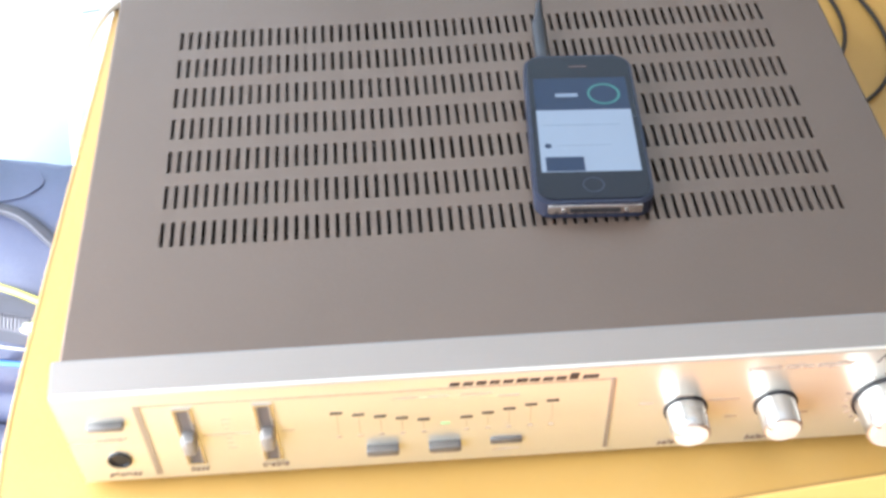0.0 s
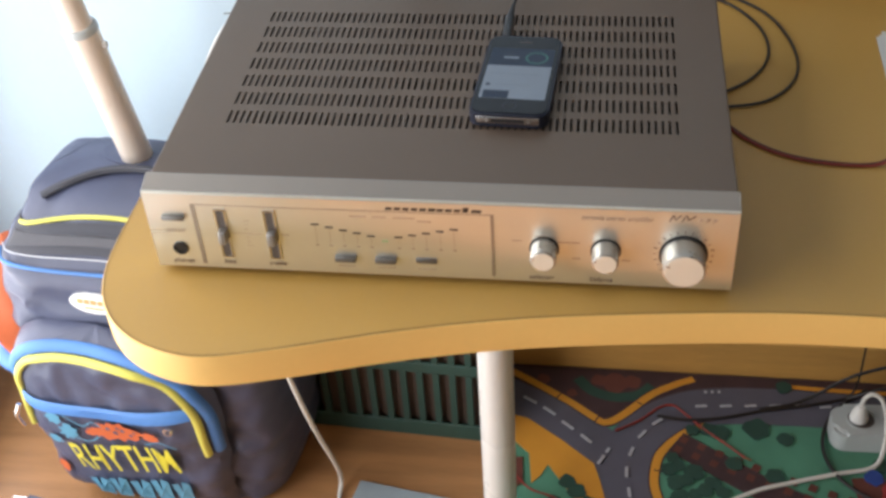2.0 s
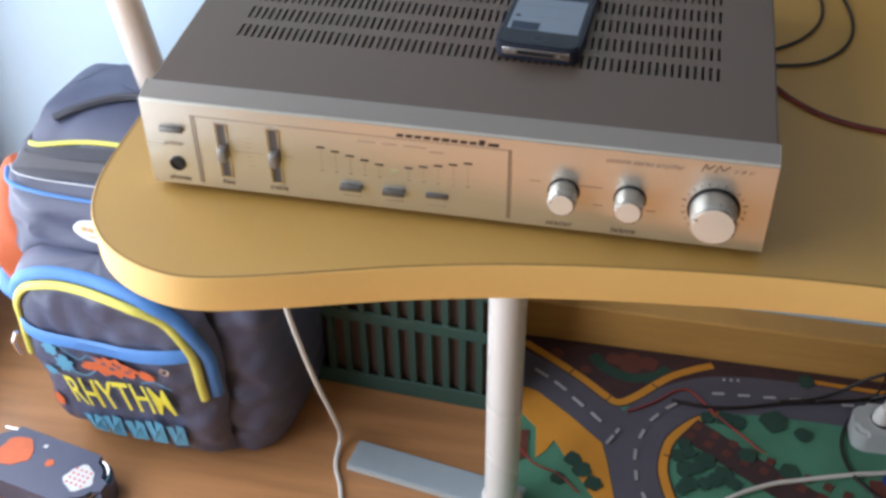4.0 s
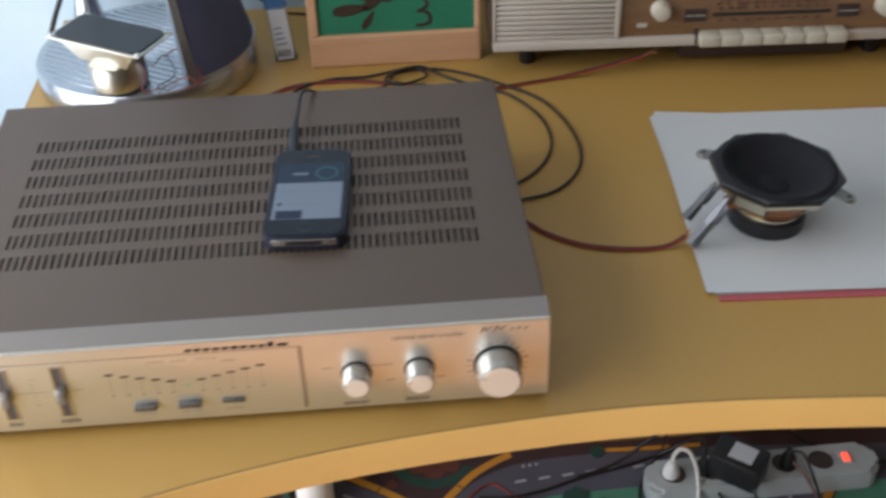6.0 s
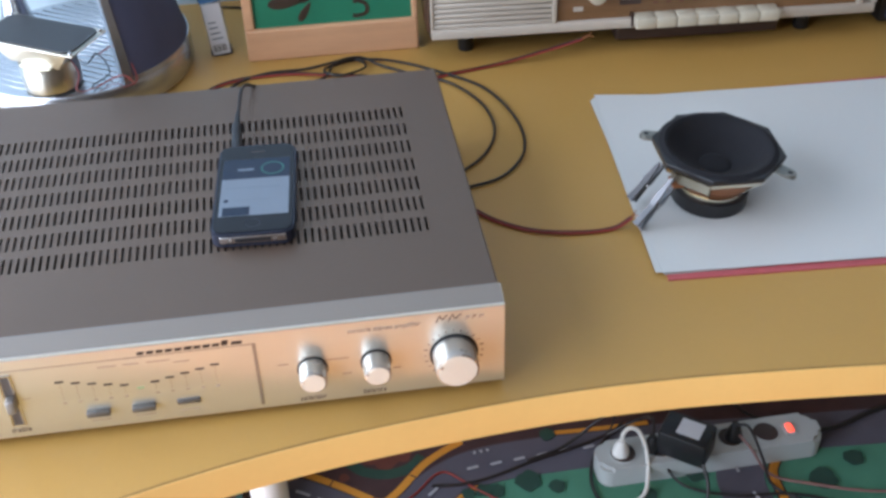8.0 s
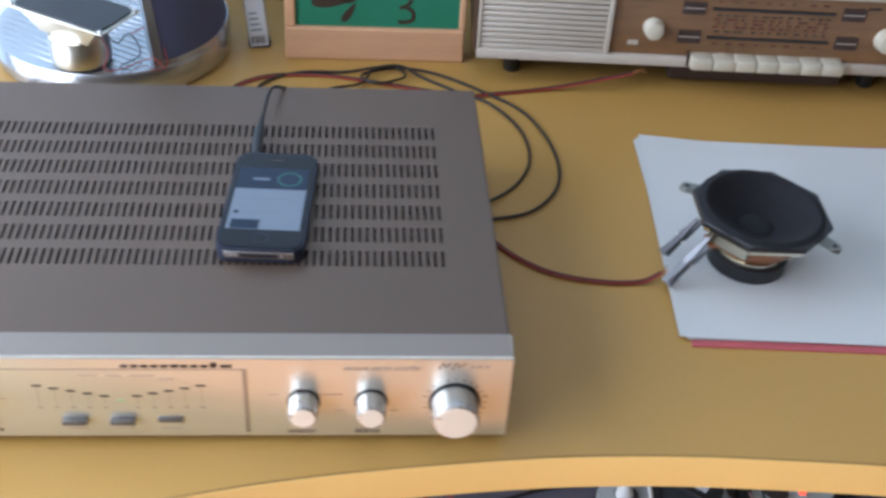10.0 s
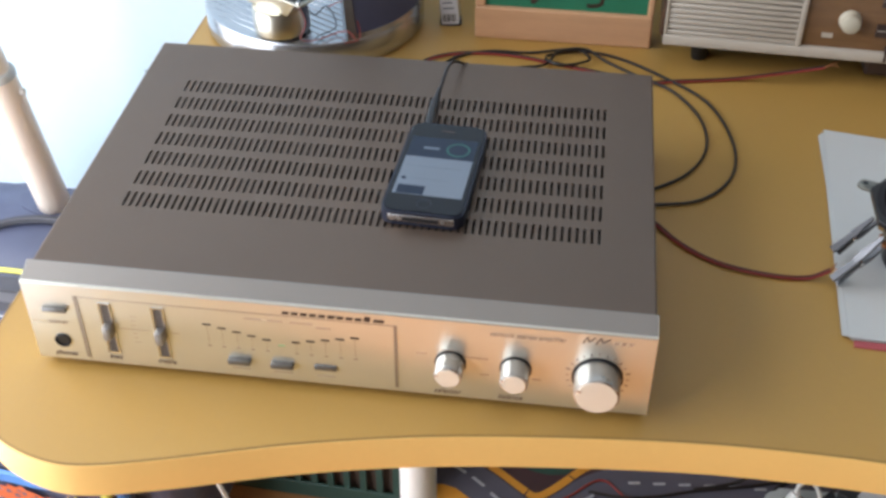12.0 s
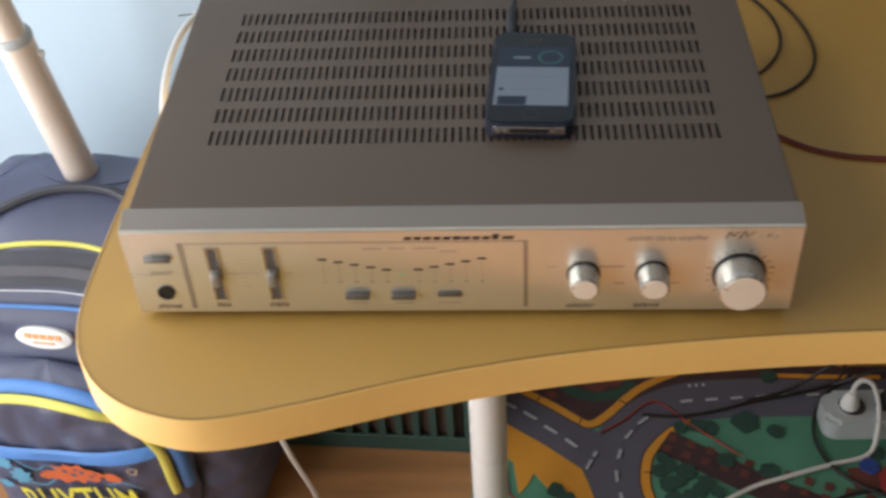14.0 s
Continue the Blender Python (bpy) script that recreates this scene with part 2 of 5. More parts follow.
def box(x0, x1, y0, y1, z0, z1, bevel=0.0, seg=2, bm=None):
    bm = bm or bmesh.new()
    m = Matrix.Translation(((x0 + x1) / 2, (y0 + y1) / 2, (z0 + z1) / 2)) @ Matrix.Diagonal((abs(x1 - x0), abs(y1 - y0), abs(z1 - z0), 1))
    made = bmesh.ops.create_cube(bm, size=1, matrix=m)
    if bevel:
        edges = list({e for v in made["verts"] for e in v.link_edges})
        bmesh.ops.bevel(bm, geom=edges, offset=bevel, segments=seg, profile=0.5, affect="EDGES")
    return bm


def lathe(profile, n=32, axis="z", at=(0, 0, 0), bm=None, sx=1.0, sy=1.0):
    """A turned body from (radius, height) pairs; a radius of 0 closes it."""
    bm = bm or bmesh.new()
    rings = []

    def put(x, y, z):
        p = {"z": (x, y, z), "y": (x, -z, y), "x": (z, x, y)}[axis]
        return bm.verts.new((p[0] + at[0], p[1] + at[1], p[2] + at[2]))

    for r, h in profile:
        if r <= 1e-6:
            rings.append([put(0, 0, h)])
        else:
            rings.append([put(r * sx * math.cos(2 * math.pi * k / n), r * sy * math.sin(2 * math.pi * k / n), h) for k in range(n)])
    for a, b in zip(rings, rings[1:]):
        for k in range(n):
            j = (k + 1) % n
            q = [a[0] if len(a) == 1 else a[k], a[0] if len(a) == 1 else a[j], b[0] if len(b) == 1 else b[j], b[0] if len(b) == 1 else b[k]]
            q = list(dict.fromkeys(q))
            if len(q) > 2:
                bm.faces.new(q)
    return bm


def curve_points(pts, step=6, closed=False):
    """A smooth line through the given points."""
    pts = [Vector(p) for p in pts]
    n, out = len(pts), []
    for k in range(n if closed else n - 1):
        p0 = pts[(k - 1) % n] if closed or k else pts[0] * 2 - pts[1]
        p1, p2 = pts[k], pts[(k + 1) % n]
        p3 = pts[(k + 2) % n] if closed or k + 2 < n else pts[-1] * 2 - pts[-2]
        for s in range(step):
            t = s / step
            out.append(0.5 * (2 * p1 + (p2 - p0) * t + (2 * p0 - 5 * p1 + 4 * p2 - p3) * t * t + (3 * p1 - p0 - 3 * p2 + p3) * t ** 3))
    return out if closed else out + [pts[-1]]


def tube(pts, r, n=8, step=6, bm=None, taper=None, flat=1.0):
    """A round cord along a smooth line."""
    bm = bm or bmesh.new()
    line = curve_points(pts, step)
    rings, side = [], Vector((0.3, 0.2, 1)).normalized()
    for k, p in enumerate(line):
        d = (line[min(k + 1, len(line) - 1)] - line[max(k - 1, 0)]).normalized()
        side = (side - d * side.dot(d))
        side = side.normalized() if side.length > 1e-4 else d.orthogonal().normalized()
        up = d.cross(side)
        q = r if taper is None else r + (taper - r) * k / (len(line) - 1)
        rings.append([bm.verts.new(p + q * (math.cos(2 * math.pi * i / n) * side * flat + math.sin(2 * math.pi * i / n) * up)) for i in range(n)])
    for a, b in zip(rings, rings[1:]):
        for i in range(n):
            bm.faces.new((a[i], a[(i + 1) % n], b[(i + 1) % n], b[i]))
    bm.faces.new(rings[0][::-1])
    bm.faces.new(rings[-1])
    return bm


def slab(outline, z0, z1, bm=None, bevel=0.0):
    """A flat piece of any outline, from z0 to z1."""
    bm = bm or bmesh.new()
    lo = [bm.verts.new((p[0], p[1], z0)) for p in outline]
    hi = [bm.verts.new((p[0], p[1], z1)) for p in outline]
    n = len(outline)
    top = bm.faces.new(hi)
    bm.faces.new(lo[::-1])
    for k in range(n):
        bm.faces.new((lo[k], lo[(k + 1) % n], hi[(k + 1) % n], hi[k]))
    if bevel:
        bmesh.ops.bevel(bm, geom=list(top.edges), offset=bevel, segments=2, affect="EDGES")
    return bm


def stroke(pts, width, z0, z1, bm=None, step=5, smooth=True):
    """A flat ribbon of one width along a line in the plan."""
    line = curve_points([(*p, 0) for p in pts], step) if smooth else [Vector((*p, 0)) for p in pts]
    left, right = [], []
    for k, p in enumerate(line):
        d = (line[min(k + 1, len(line) - 1)] - line[max(k - 1, 0)]).normalized()
        n = Vector((-d.y, d.x, 0)) * width / 2
        left.append(p + n)
        right.append(p - n)
    return slab(left + right[::-1], z0, z1, bm)


def words(text, size, m, material, parent, depth=0.0002, name="lettering", shear=0.0, squeeze=1.0, bold=0.0):
    cu = bpy.data.curves.new(name, "FONT")
    cu.body, cu.size, cu.extrude, cu.align_x, cu.align_y, cu.shear, cu.offset = text, size, depth, "CENTER", "CENTER", shear, bold
    tmp = bpy.data.objects.new(name, cu)
    scene.collection.objects.link(tmp)
    bpy.context.view_layer.update()
    me = bpy.data.meshes.new_from_object(tmp.evaluated_get(bpy.context.evaluated_depsgraph_get()))
    bpy.data.objects.remove(tmp)
    me.transform(Matrix.Diagonal((squeeze, 1, 1, 1)))
    me.transform(m)
    me.materials.clear()
    me.materials.append(material)
    ob = new(name, me)
    ob.parent = parent
    return ob


FACE = Matrix(((1, 0, 0, 0), (0, 0, -1, 0), (0, 1, 0, 0), (0, 0, 0, 1)))   # stands writing upright, to be read from -y


# ---- the room ----
DESK = 0.737
# east and south walls are unseen, set far off to weaken bounced light
NORTH, EAST, SOUTH, HIGH = 0.69, 3.6, -3.4, 2.6
W = WIN
part("floor", box(W["x"] - 0.2, EAST + 0.2, SOUTH - 0.2, NORTH + 0.2, -0.1, 0.0), M["floor"])
part("ceiling", box(W["x"] - 0.2, EAST + 0.2, SOUTH - 0.2, NORTH + 0.2, HIGH, HIGH + 0.1), M["ceil"])
part("wall_north", box(W["x"] - 0.2, EAST + 0.2, NORTH, NORTH + 0.2, 0.0, HIGH), M["wall"])
# unseen walls, their beige picked for a dimmer and warmer fill
part("wall_south", box(W["x"] - 0.2, EAST + 0.2, SOUTH - 0.2, SOUTH, 0.0, HIGH), M["wallwarm"])
part("wall_east", box(EAST, EAST + 0.2, SOUTH, NORTH, 0.0, HIGH), M["wallwarm"])
bm = box(W["x"] - 0.2, W["x"], SOUTH, W["y0"], 0, HIGH)
box(W["x"] - 0.2, W["x"], W["y1"], NORTH, 0, HIGH, bm=bm)
box(W["x"] - 0.2, W["x"], W["y0"], W["y1"], 0, W["z0"], bm=bm)
box(W["x"] - 0.2, W["x"], W["y0"], W["y1"], W["z1"], HIGH, bm=bm)
part("wall_west", bm, M["wall"])
for ob in list(scene.objects):
    if ob.name.startswith(("wall_", "floor", "ceiling")):
        warm = ob.name in ("wall_south", "wall_east")
        tagged(ob, "unseen wall, beige to dim and warm the bounced light" if warm else {"f": "orange-brown wood laminate floor", "c": "plain white painted ceiling", "w": "pale blue painted plaster wall"}[ob.name[0]],
               ob.name.split("_")[0], kind="structure")
win = tagged(new("window_1"), "white framed window that lets the daylight in", "window", kind="structure")
bm = bmesh.new()
x = W["x"] - 0.12
for a, b in ((W["y0"], W["y0"] + 0.06), (W["y1"] - 0.06, W["y1"]), ((W["y0"] + W["y1"]) / 2 - 0.04, (W["y0"] + W["y1"]) / 2 + 0.04)):
    box(x - 0.03, x + 0.03, a, b, W["z0"] + 0.06, W["z1"] - 0.06, 0.004, bm=bm)
for a, b in ((W["z0"], W["z0"] + 0.06), (W["z1"] - 0.06, W["z1"])):
    box(x - 0.03, x + 0.03, W["y0"], W["y1"], a, b, 0.004, bm=bm)
part("window_frame", bm, M["trimw"], win)
for a, b in ((W["y0"] + 0.06, (W["y0"] + W["y1"]) / 2 - 0.04), ((W["y0"] + W["y1"]) / 2 + 0.04, W["y1"] - 0.06)):
    pane = part("pane", box(x - 0.004, x + 0.004, a, b, W["z0"] + 0.06, W["z1"] - 0.06), M["clear"], win)
    pane.visible_shadow = False
part("window_sill", box(W["x"] - 0.08, W["x"] + 0.05, W["y0"] - 0.03, W["y1"] + 0.03, W["z0"] - 0.03, W["z0"] - 0.002, 0.006), M["trimw"], win)
for name, x0, x1, y0, y1 in (("baseboard_north", W["x"] + 0.019, EAST - 0.019, NORTH - 0.042, NORTH - 0.0005), ("baseboard_east", EAST - 0.018, EAST - 0.0005, SOUTH + 0.019, NORTH - 0.043),
                             ("baseboard_south", W["x"] + 0.019, EAST - 0.019, SOUTH + 0.0005, SOUTH + 0.018)):
    bb = part(name, box(x0, x1, y0, y1, 0.0005, 0.076, 0.003), M["board"])
    tagged(bb, "orange-brown wooden baseboard along the wall", "baseboard", kind="structure")
tagged(part("ground", box(-60, 60, -60, 60, -0.5, -0.4), M["concrete"]), "grey-green garden ground outside the window", "ground", kind="structure")

# ---- the desk ----
desk = thing("desk", pose(0, 0, 0), "mustard yellow desk with wavy front edge and white leg", "desk")
edge = [(-0.2545, 0.45), (-0.2555, 0.30), (-0.2575, 0.14), (-0.257, 0.03), (-0.249, -0.02), (-0.231, -0.053), (-0.205, -0.075), (-0.172, -0.087), (-0.142, -0.087),
        (-0.094, -0.075), (-0.02, -0.053), (0.056, -0.036), (0.134, -0.025), (0.235, -0.016), (0.32, -0.015), (0.395, -0.019), (0.47, -0.025),
        (0.55, -0.034), (0.72, -0.065), (0.95, -0.10), (1.2, -0.09), (1.4, -0.03)]
rim = [p.xy for p in curve_points([(*p, 0) for p in edge], 5)]
outline = [Vector((-0.254, NORTH - 0.012))] + rim + [Vector((1.4, NORTH - 0.012))]


def inset(points, d):
    out = []
    for k, p in enumerate(points):
        t = (points[min(k + 1, len(points) - 1)] - points[max(k - 1, 0)]).normalized()
        out.append(p + Vector((-t.y, t.x)) * d)
    return out


core = inset(outline[:-1], 0.0011)
core[0] = Vector((-0.2529, NORTH - 0.012))
part("desktop", slab(core + [Vector((1.4, NORTH - 0.012))], DESK - 0.0272, DESK, bevel=0.0006), M["yellow"], desk, "mustard yellow laminate top")
outer, inner = outline[:-1], core
bm = bmesh.new()
rows = []
for o, i in zip(outer, inner):
    rows.append([bm.verts.new((*q, z)) for q, z in ((i.lerp(o, 0.03), DESK - 0.0287), (i.lerp(o, 0.75), DESK - 0.0287), (o, DESK - 0.0272), (o, DESK - 0.0022),
                                                    (i.lerp(o, 0.7), DESK - 0.0006), (i.lerp(o, 0.03), DESK - 0.0004))])
for a, b in zip(rows, rows[1:]):
    for k in range(6):
        bm.faces.new((a[k], a[(k + 1) % 6], b[(k + 1) % 6], b[k]))
part("edge_band", bm, M["band"], desk, "pale apricot plastic edge band", smooth=True)
bm = bmesh.new()           # thin line of dirt and glue where the band meets the top
pairs = [[bm.verts.new((*q, DESK + 0.0003)) for q in (o, i)] for o, i in zip(core, inset(core, 0.0013))]
for a, b in zip(pairs, pairs[1:]):
    bm.faces.new((a[0], b[0], b[1], a[1]))
part("seam", bm, M["seam"], desk, "thin brown joint line behind the edge band")
part("leg", lathe([(0, 0), (0.024, 0), (0.025, 0.004), (0.025, 0.03), (0.0213, 0.034), (0.0213, DESK - 0.045), (0.034, DESK - 0.04), (0.036, DESK - 0.0287), (0, DESK - 0.0287)],
                  32, at=(0.0015, 0.322, 0)), M["legw"], desk, "white round steel leg", smooth=True)

# ---- the amplifier ----
amp = thing("stereo_amplifier", pose(0, 0, DESK), "champagne stereo amplifier with slotted top and silver front panel", "amplifier")
AW, AB, AT, AD = 0.2075, 0.006, 0.078, 0.325       # half width, underside, top, depth
cols, rws = 67, 7
SX, SY = -0.1665, 0.0850            # first slot
px, py, sw, sl = 0.3355 / (cols - 1), 0.0267, 0.0020, 0.0170
xs = [-AW + 0.0015] + [v for k in range(cols) for v in (SX + k * px - sw / 2, SX + k * px + sw / 2)] + [AW - 0.0015]
ys = [0.016] + [v for k in range(rws) for v in (SY + k * py, SY + k * py + sl)] + [AD - 0.0015]


def splay(x, y):
    """The cover's far flank stands out a little towards the back."""
    return x - 0.04 * (y - 0.05) * min(1, max(0, (0.17 - x) / 0.34))


verts = [(splay(x, y), y, z) for z in (AT, AT - 0.0012) for y in ys for x in xs]
nx, ny, off = len(xs), len(ys), len(xs) * len(ys)
faces = []
for j in range(ny - 1):
    for i in range(nx - 1):
        a, b, c, d = j * nx + i, j * nx + i + 1, (j + 1) * nx + i + 1, (j + 1) * nx + i
        if i % 2 == 1 and j % 2 == 1 and i < nx - 2:
            faces += [(a, a + off, b + off, b), (b, b + off, c + off, c), (c, c + off, d + off, d), (d, d + off, a + off, a)]
        else:
            faces += [(a, b, c, d)]
cover = linked("cover", verts, faces, M["cover"], amp, "champagne brown sheet-metal cover with rows of vent slots")
bm = bmesh.new()          # folded sides and back of the cover
for s in (-1, 1):
    x1, x0 = s * AW, s * (AW - 0.0015)
    q = [bm.verts.new(p) for p in ((x0, 0.016, AT), (x0, AD - 0.0015, AT), (s * (AW - 0.0004), AD - 0.0004, AT - 0.0005), (s * (AW - 0.0004), 0.016, AT - 0.0005))]
    bm.faces.new(q)
    r = [bm.verts.new(p) for p in ((x1, 0.016, AT - 0.0015), (x1, AD, AT - 0.0015), (x1, AD, AB), (x1, 0.016, AB))]
    bm.faces.new((q[3], q[2], r[1], r[0]))
    bm.faces.new(r)
q = [bm.verts.new(p) for p in ((-AW + 0.0015, AD - 0.0015, AT), (AW - 0.0015, AD - 0.0015, AT), (AW, AD, AT - 0.0015), (-AW, AD, AT - 0.0015), (AW, AD, AB), (-AW, AD, AB))]
bm.faces.new(q[:4])
bm.faces.new((q[3], q[2], q[4], q[5]))
for v in bm.verts:
    v.co.x = splay(v.co.x, v.co.y)
part("cover_skirt", bm, M["cover"], amp)
# unseen inner parts, all in one dark colour so the vents read shaded
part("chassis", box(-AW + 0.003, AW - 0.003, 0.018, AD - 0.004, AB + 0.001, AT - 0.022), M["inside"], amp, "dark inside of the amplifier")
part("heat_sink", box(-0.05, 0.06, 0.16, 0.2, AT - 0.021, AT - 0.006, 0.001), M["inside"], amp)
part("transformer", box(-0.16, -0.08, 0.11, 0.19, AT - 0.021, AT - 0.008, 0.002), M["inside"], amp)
for fx in (-0.17, 0.17):
    for fy in (0.03, 0.27):
        part("foot", lathe([(0, 0), (0.011, 0), (0.012, 0.001), (0.012, AB + 0.0005), (0, AB + 0.0005)], 20, at=(fx, fy, 0)), M["black"], amp, "black rubber foot", smooth=True)

PW, PT = 0.2085, 0.074      # half width and top of the front panel
bm = bmesh.new()           # one extrusion: front face, rounded upper edge, sloping top
prof = [(0.0, AB), (0.0, PT - 0.0015), (0.0005, PT - 0.0004), (0.0015, PT), (0.0155, AT + 0.0012), (0.0165, AT + 0.0008), (0.0165, AB)]
ends = [[bm.verts.new((s * PW, y, z)) for y, z in prof] for s in (-1, 1)]
for k in range(len(prof)):
    f = bm.faces.new((ends[0][k], ends[1][k], ends[1][(k + 1) % 7], ends[0][(k + 1) % 7]))
bm.faces.new(ends[0])
bm.faces.new(ends[1][::-1])
panel = part("front_panel", bm, M["alu"], amp, "brushed champagne aluminium front panel")
# darker strip over the same extrusion paints its top face as shaded
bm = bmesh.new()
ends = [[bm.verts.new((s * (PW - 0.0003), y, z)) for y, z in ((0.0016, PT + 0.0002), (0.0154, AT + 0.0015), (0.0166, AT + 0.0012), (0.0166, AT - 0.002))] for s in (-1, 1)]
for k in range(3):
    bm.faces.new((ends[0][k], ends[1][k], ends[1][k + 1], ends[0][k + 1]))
part("top_edge", bm, M["alu_top"], amp, "sloping upper edge of the front panel in a shaded tone")


def z_(v):       # a height on the panel, from the world to the amplifier
    return v - DESK


def plate(name, x0, x1, z0, z1, material, proud=0.0004, parent=None, label=""):
    return part(name, box(x0, x1, -proud, 0.0005, z_(z0), z_(z1)), material, parent or panel, label)


# power button, socket, grooves
part("power_button", box(-0.1965, -0.180, -0.0034, 0.001, z_(0.7876), z_(0.7913), 0.0008), M["greybtn"], panel, "grey metal power button", smooth=True)
part("phones_socket", lathe([(0.0057, 0.0), (0.0057, 0.0012), (0.0046, 0.0014), (0.0042, 0.0003), (0.0, 0.0003)], 28, "y", (-0.1885, 0.0, z_(0.7605))), M["black"], panel, "black headphone socket", smooth=True)
plate("groove", -0.1738, -0.1708, 0.7465, 0.8015, M["groove"])
plate("groove", -0.1705, 0.0435, 0.8008, 0.8014, M["groove"], 0.0002)
plate("groove", 0.0415, 0.0437, 0.7465, 0.8015, M["groove"])
for cx, name in ((-0.1528, "bass"), (-0.1165, "treble")):
    fr = bmesh.new()
    z0, z1 = z_(0.7548), z_(0.7970)
    for x0, x1, a, b in ((cx - 0.0044, cx - 0.0034, z0 - 0.001, z1 + 0.001), (cx + 0.0034, cx + 0.0044, z0 - 0.001, z1 + 0.001),
                         (cx - 0.0034, cx + 0.0034, z0 - 0.001, z0), (cx - 0.0034, cx + 0.0034, z1, z1 + 0.001)):
        box(x0, x1, -0.0009, 0.0005, a, b, bm=fr)
    slot = part("slider_slot", fr, M["steel"], panel, "bright rim of a tone slider slot")
    part("slot_inside", box(cx - 0.0034, cx + 0.0034, -0.0003, 0.0004, z0, z1), M["slotbrown"], slot)
    for s in (-1, 1):
        part("slot_cheek", box(cx + s * 0.0030 - 0.0005, cx + s * 0.0030 + 0.0005, -0.0006, 0.0004, z0 + 0.0002, z1 - 0.0002), M["groove"], slot)
    zc = z_(0.7765)
    part("slider_grip", box(cx - 0.0030, cx + 0.0030, -0.0070, 0.0003, zc - 0.0070, zc + 0.0042, 0.0014), M["slider"], slot, "grey metal slider grip", smooth=True)
    words(name, 0.0054, FACE.copy() @ Matrix.Translation((cx, z_(0.7495), 0.0004)), M["inkmid"], panel, shear=0.2)
for k in range(7):
    plate("mark", -0.1365, -0.1335 if k % 3 else -0.132, 0.7650 + k * 0.0038, 0.7653 + k * 0.0038, M["inkpale"], 0.0002)
plate("mark", -0.1465, -0.124, 0.7762, 0.7766, M["inkpale"], 0.0002)
plate("mark", -0.110, -0.104, 0.7762, 0.7766, M["inkpale"], 0.0002)
words("power", 0.0054, FACE @ Matrix.Translation((-0.1885, z_(0.7775), 0.0004)), M["inkpale"], panel, shear=0.2)
words("phones", 0.0054, FACE @ Matrix.Translation((-0.1885, z_(0.7485), 0.0004)), M["inkmid"], panel, shear=0.2)
words("selector", 0.0054, FACE @ Matrix.Translation((0.0765, z_(0.7475), 0.0004)), M["inkmid"], panel, shear=0.2)
words("balance", 0.0054, FACE @ Matrix.Translation((0.1185, z_(0.7475), 0.0004)), M["inkmid"], panel, shear=0.2)
words("console stereo amplifier", 0.0052, FACE @ Matrix.Translation((0.1275, z_(0.8025), 0.0004)), M["inkpale"], panel, shear=0.3, squeeze=0.95)
# level scale: a shallow V of dark dashes with stems
for k in range(11):
    x = -0.084 + k * 0.00995
    h = 0.7763 + abs(k - 5) * 0.0022
    if k != 5:
        plate("scale_dash", x - 0.0028, x + 0.0028, h - 0.0006, h + 0.0006, M["ink"])
        plate("scale_stem", x - 0.0001, x + 0.0001, 0.7705, h - 0.0012, M["inkpale"], 0.0002)
        plate("scale_mark", x - 0.0013, x + 0.0013, 0.7680, 0.7690, M["inkpale"], 0.0002)
    else:
        plate("scale_dash", x - 0.0022, x + 0.0022, h - 0.0022, h - 0.0014, M["green_led"])
for x0, x1, h in ((-0.058, -0.046, 0.7955), (-0.042, -0.032, 0.7955), (-0.027, -0.012, 0.7955), (-0.010, 0.0, 0.793)):
    plate("print_bar", x0, x1, h, h + 0.0007, M["inkpale"], 0.0002)
for cx, deep in ((-0.0643, 0.006), (-0.0348, 0.006), (-0.0055, 0.0022)):
    part("push_button", box(cx - 0.0077, cx + 0.0077, -deep * 0.7, 0.0006, z_(0.7560), z_(0.7603), 0.0007), M["greybtn"], panel, "grey metal push button", smooth=True)
    plate("print_bar", cx - 0.0065, cx + 0.0065, 0.7498, 0.7504, M["inkpale"], 0.0002)
# maker's mark and model mark as plain shapes
for k, (w, h) in enumerate(((0.0045, 0.0022),) * 5 + ((0.0050, 0.0024),) + ((0.0045, 0.0022),) * 3 + ((0.0040, 0.0040), (0.0070, 0.0022))):
    x0 = -0.0320 + k * 0.0060
    bm = slab([(x0, 0), (x0 + w, 0), (x0 + w + 0.0008, h), (x0 + 0.0008, h)], 0, 0.0004)
    bm.transform(Matrix.Translation((0, 0, z_(0.8028))) @ FACE)
    part("maker_mark", bm, M["ink"], panel)
for k, (w, h) in enumerate(((0.0075, 0.0055), (0.0090, 0.0055), (0.0034, 0.0036), (0.0030, 0.0036), (0.0034, 0.0036))):
    x0 = (0.1625, 0.1705, 0.182, 0.1865, 0.191)[k]
    bm = stroke([(x0, 0), (x0 + w * 0.35, h), (x0 + w * 0.5, h * 0.35), (x0 + w, h)], 0.0006, 0, 0.0003, step=4)
    bm.transform(Matrix.Translation((0, 0, z_(0.8015))) @ FACE)
    part("model_mark", bm, M["inkpale"] if k > 1 else M["ink"], panel)


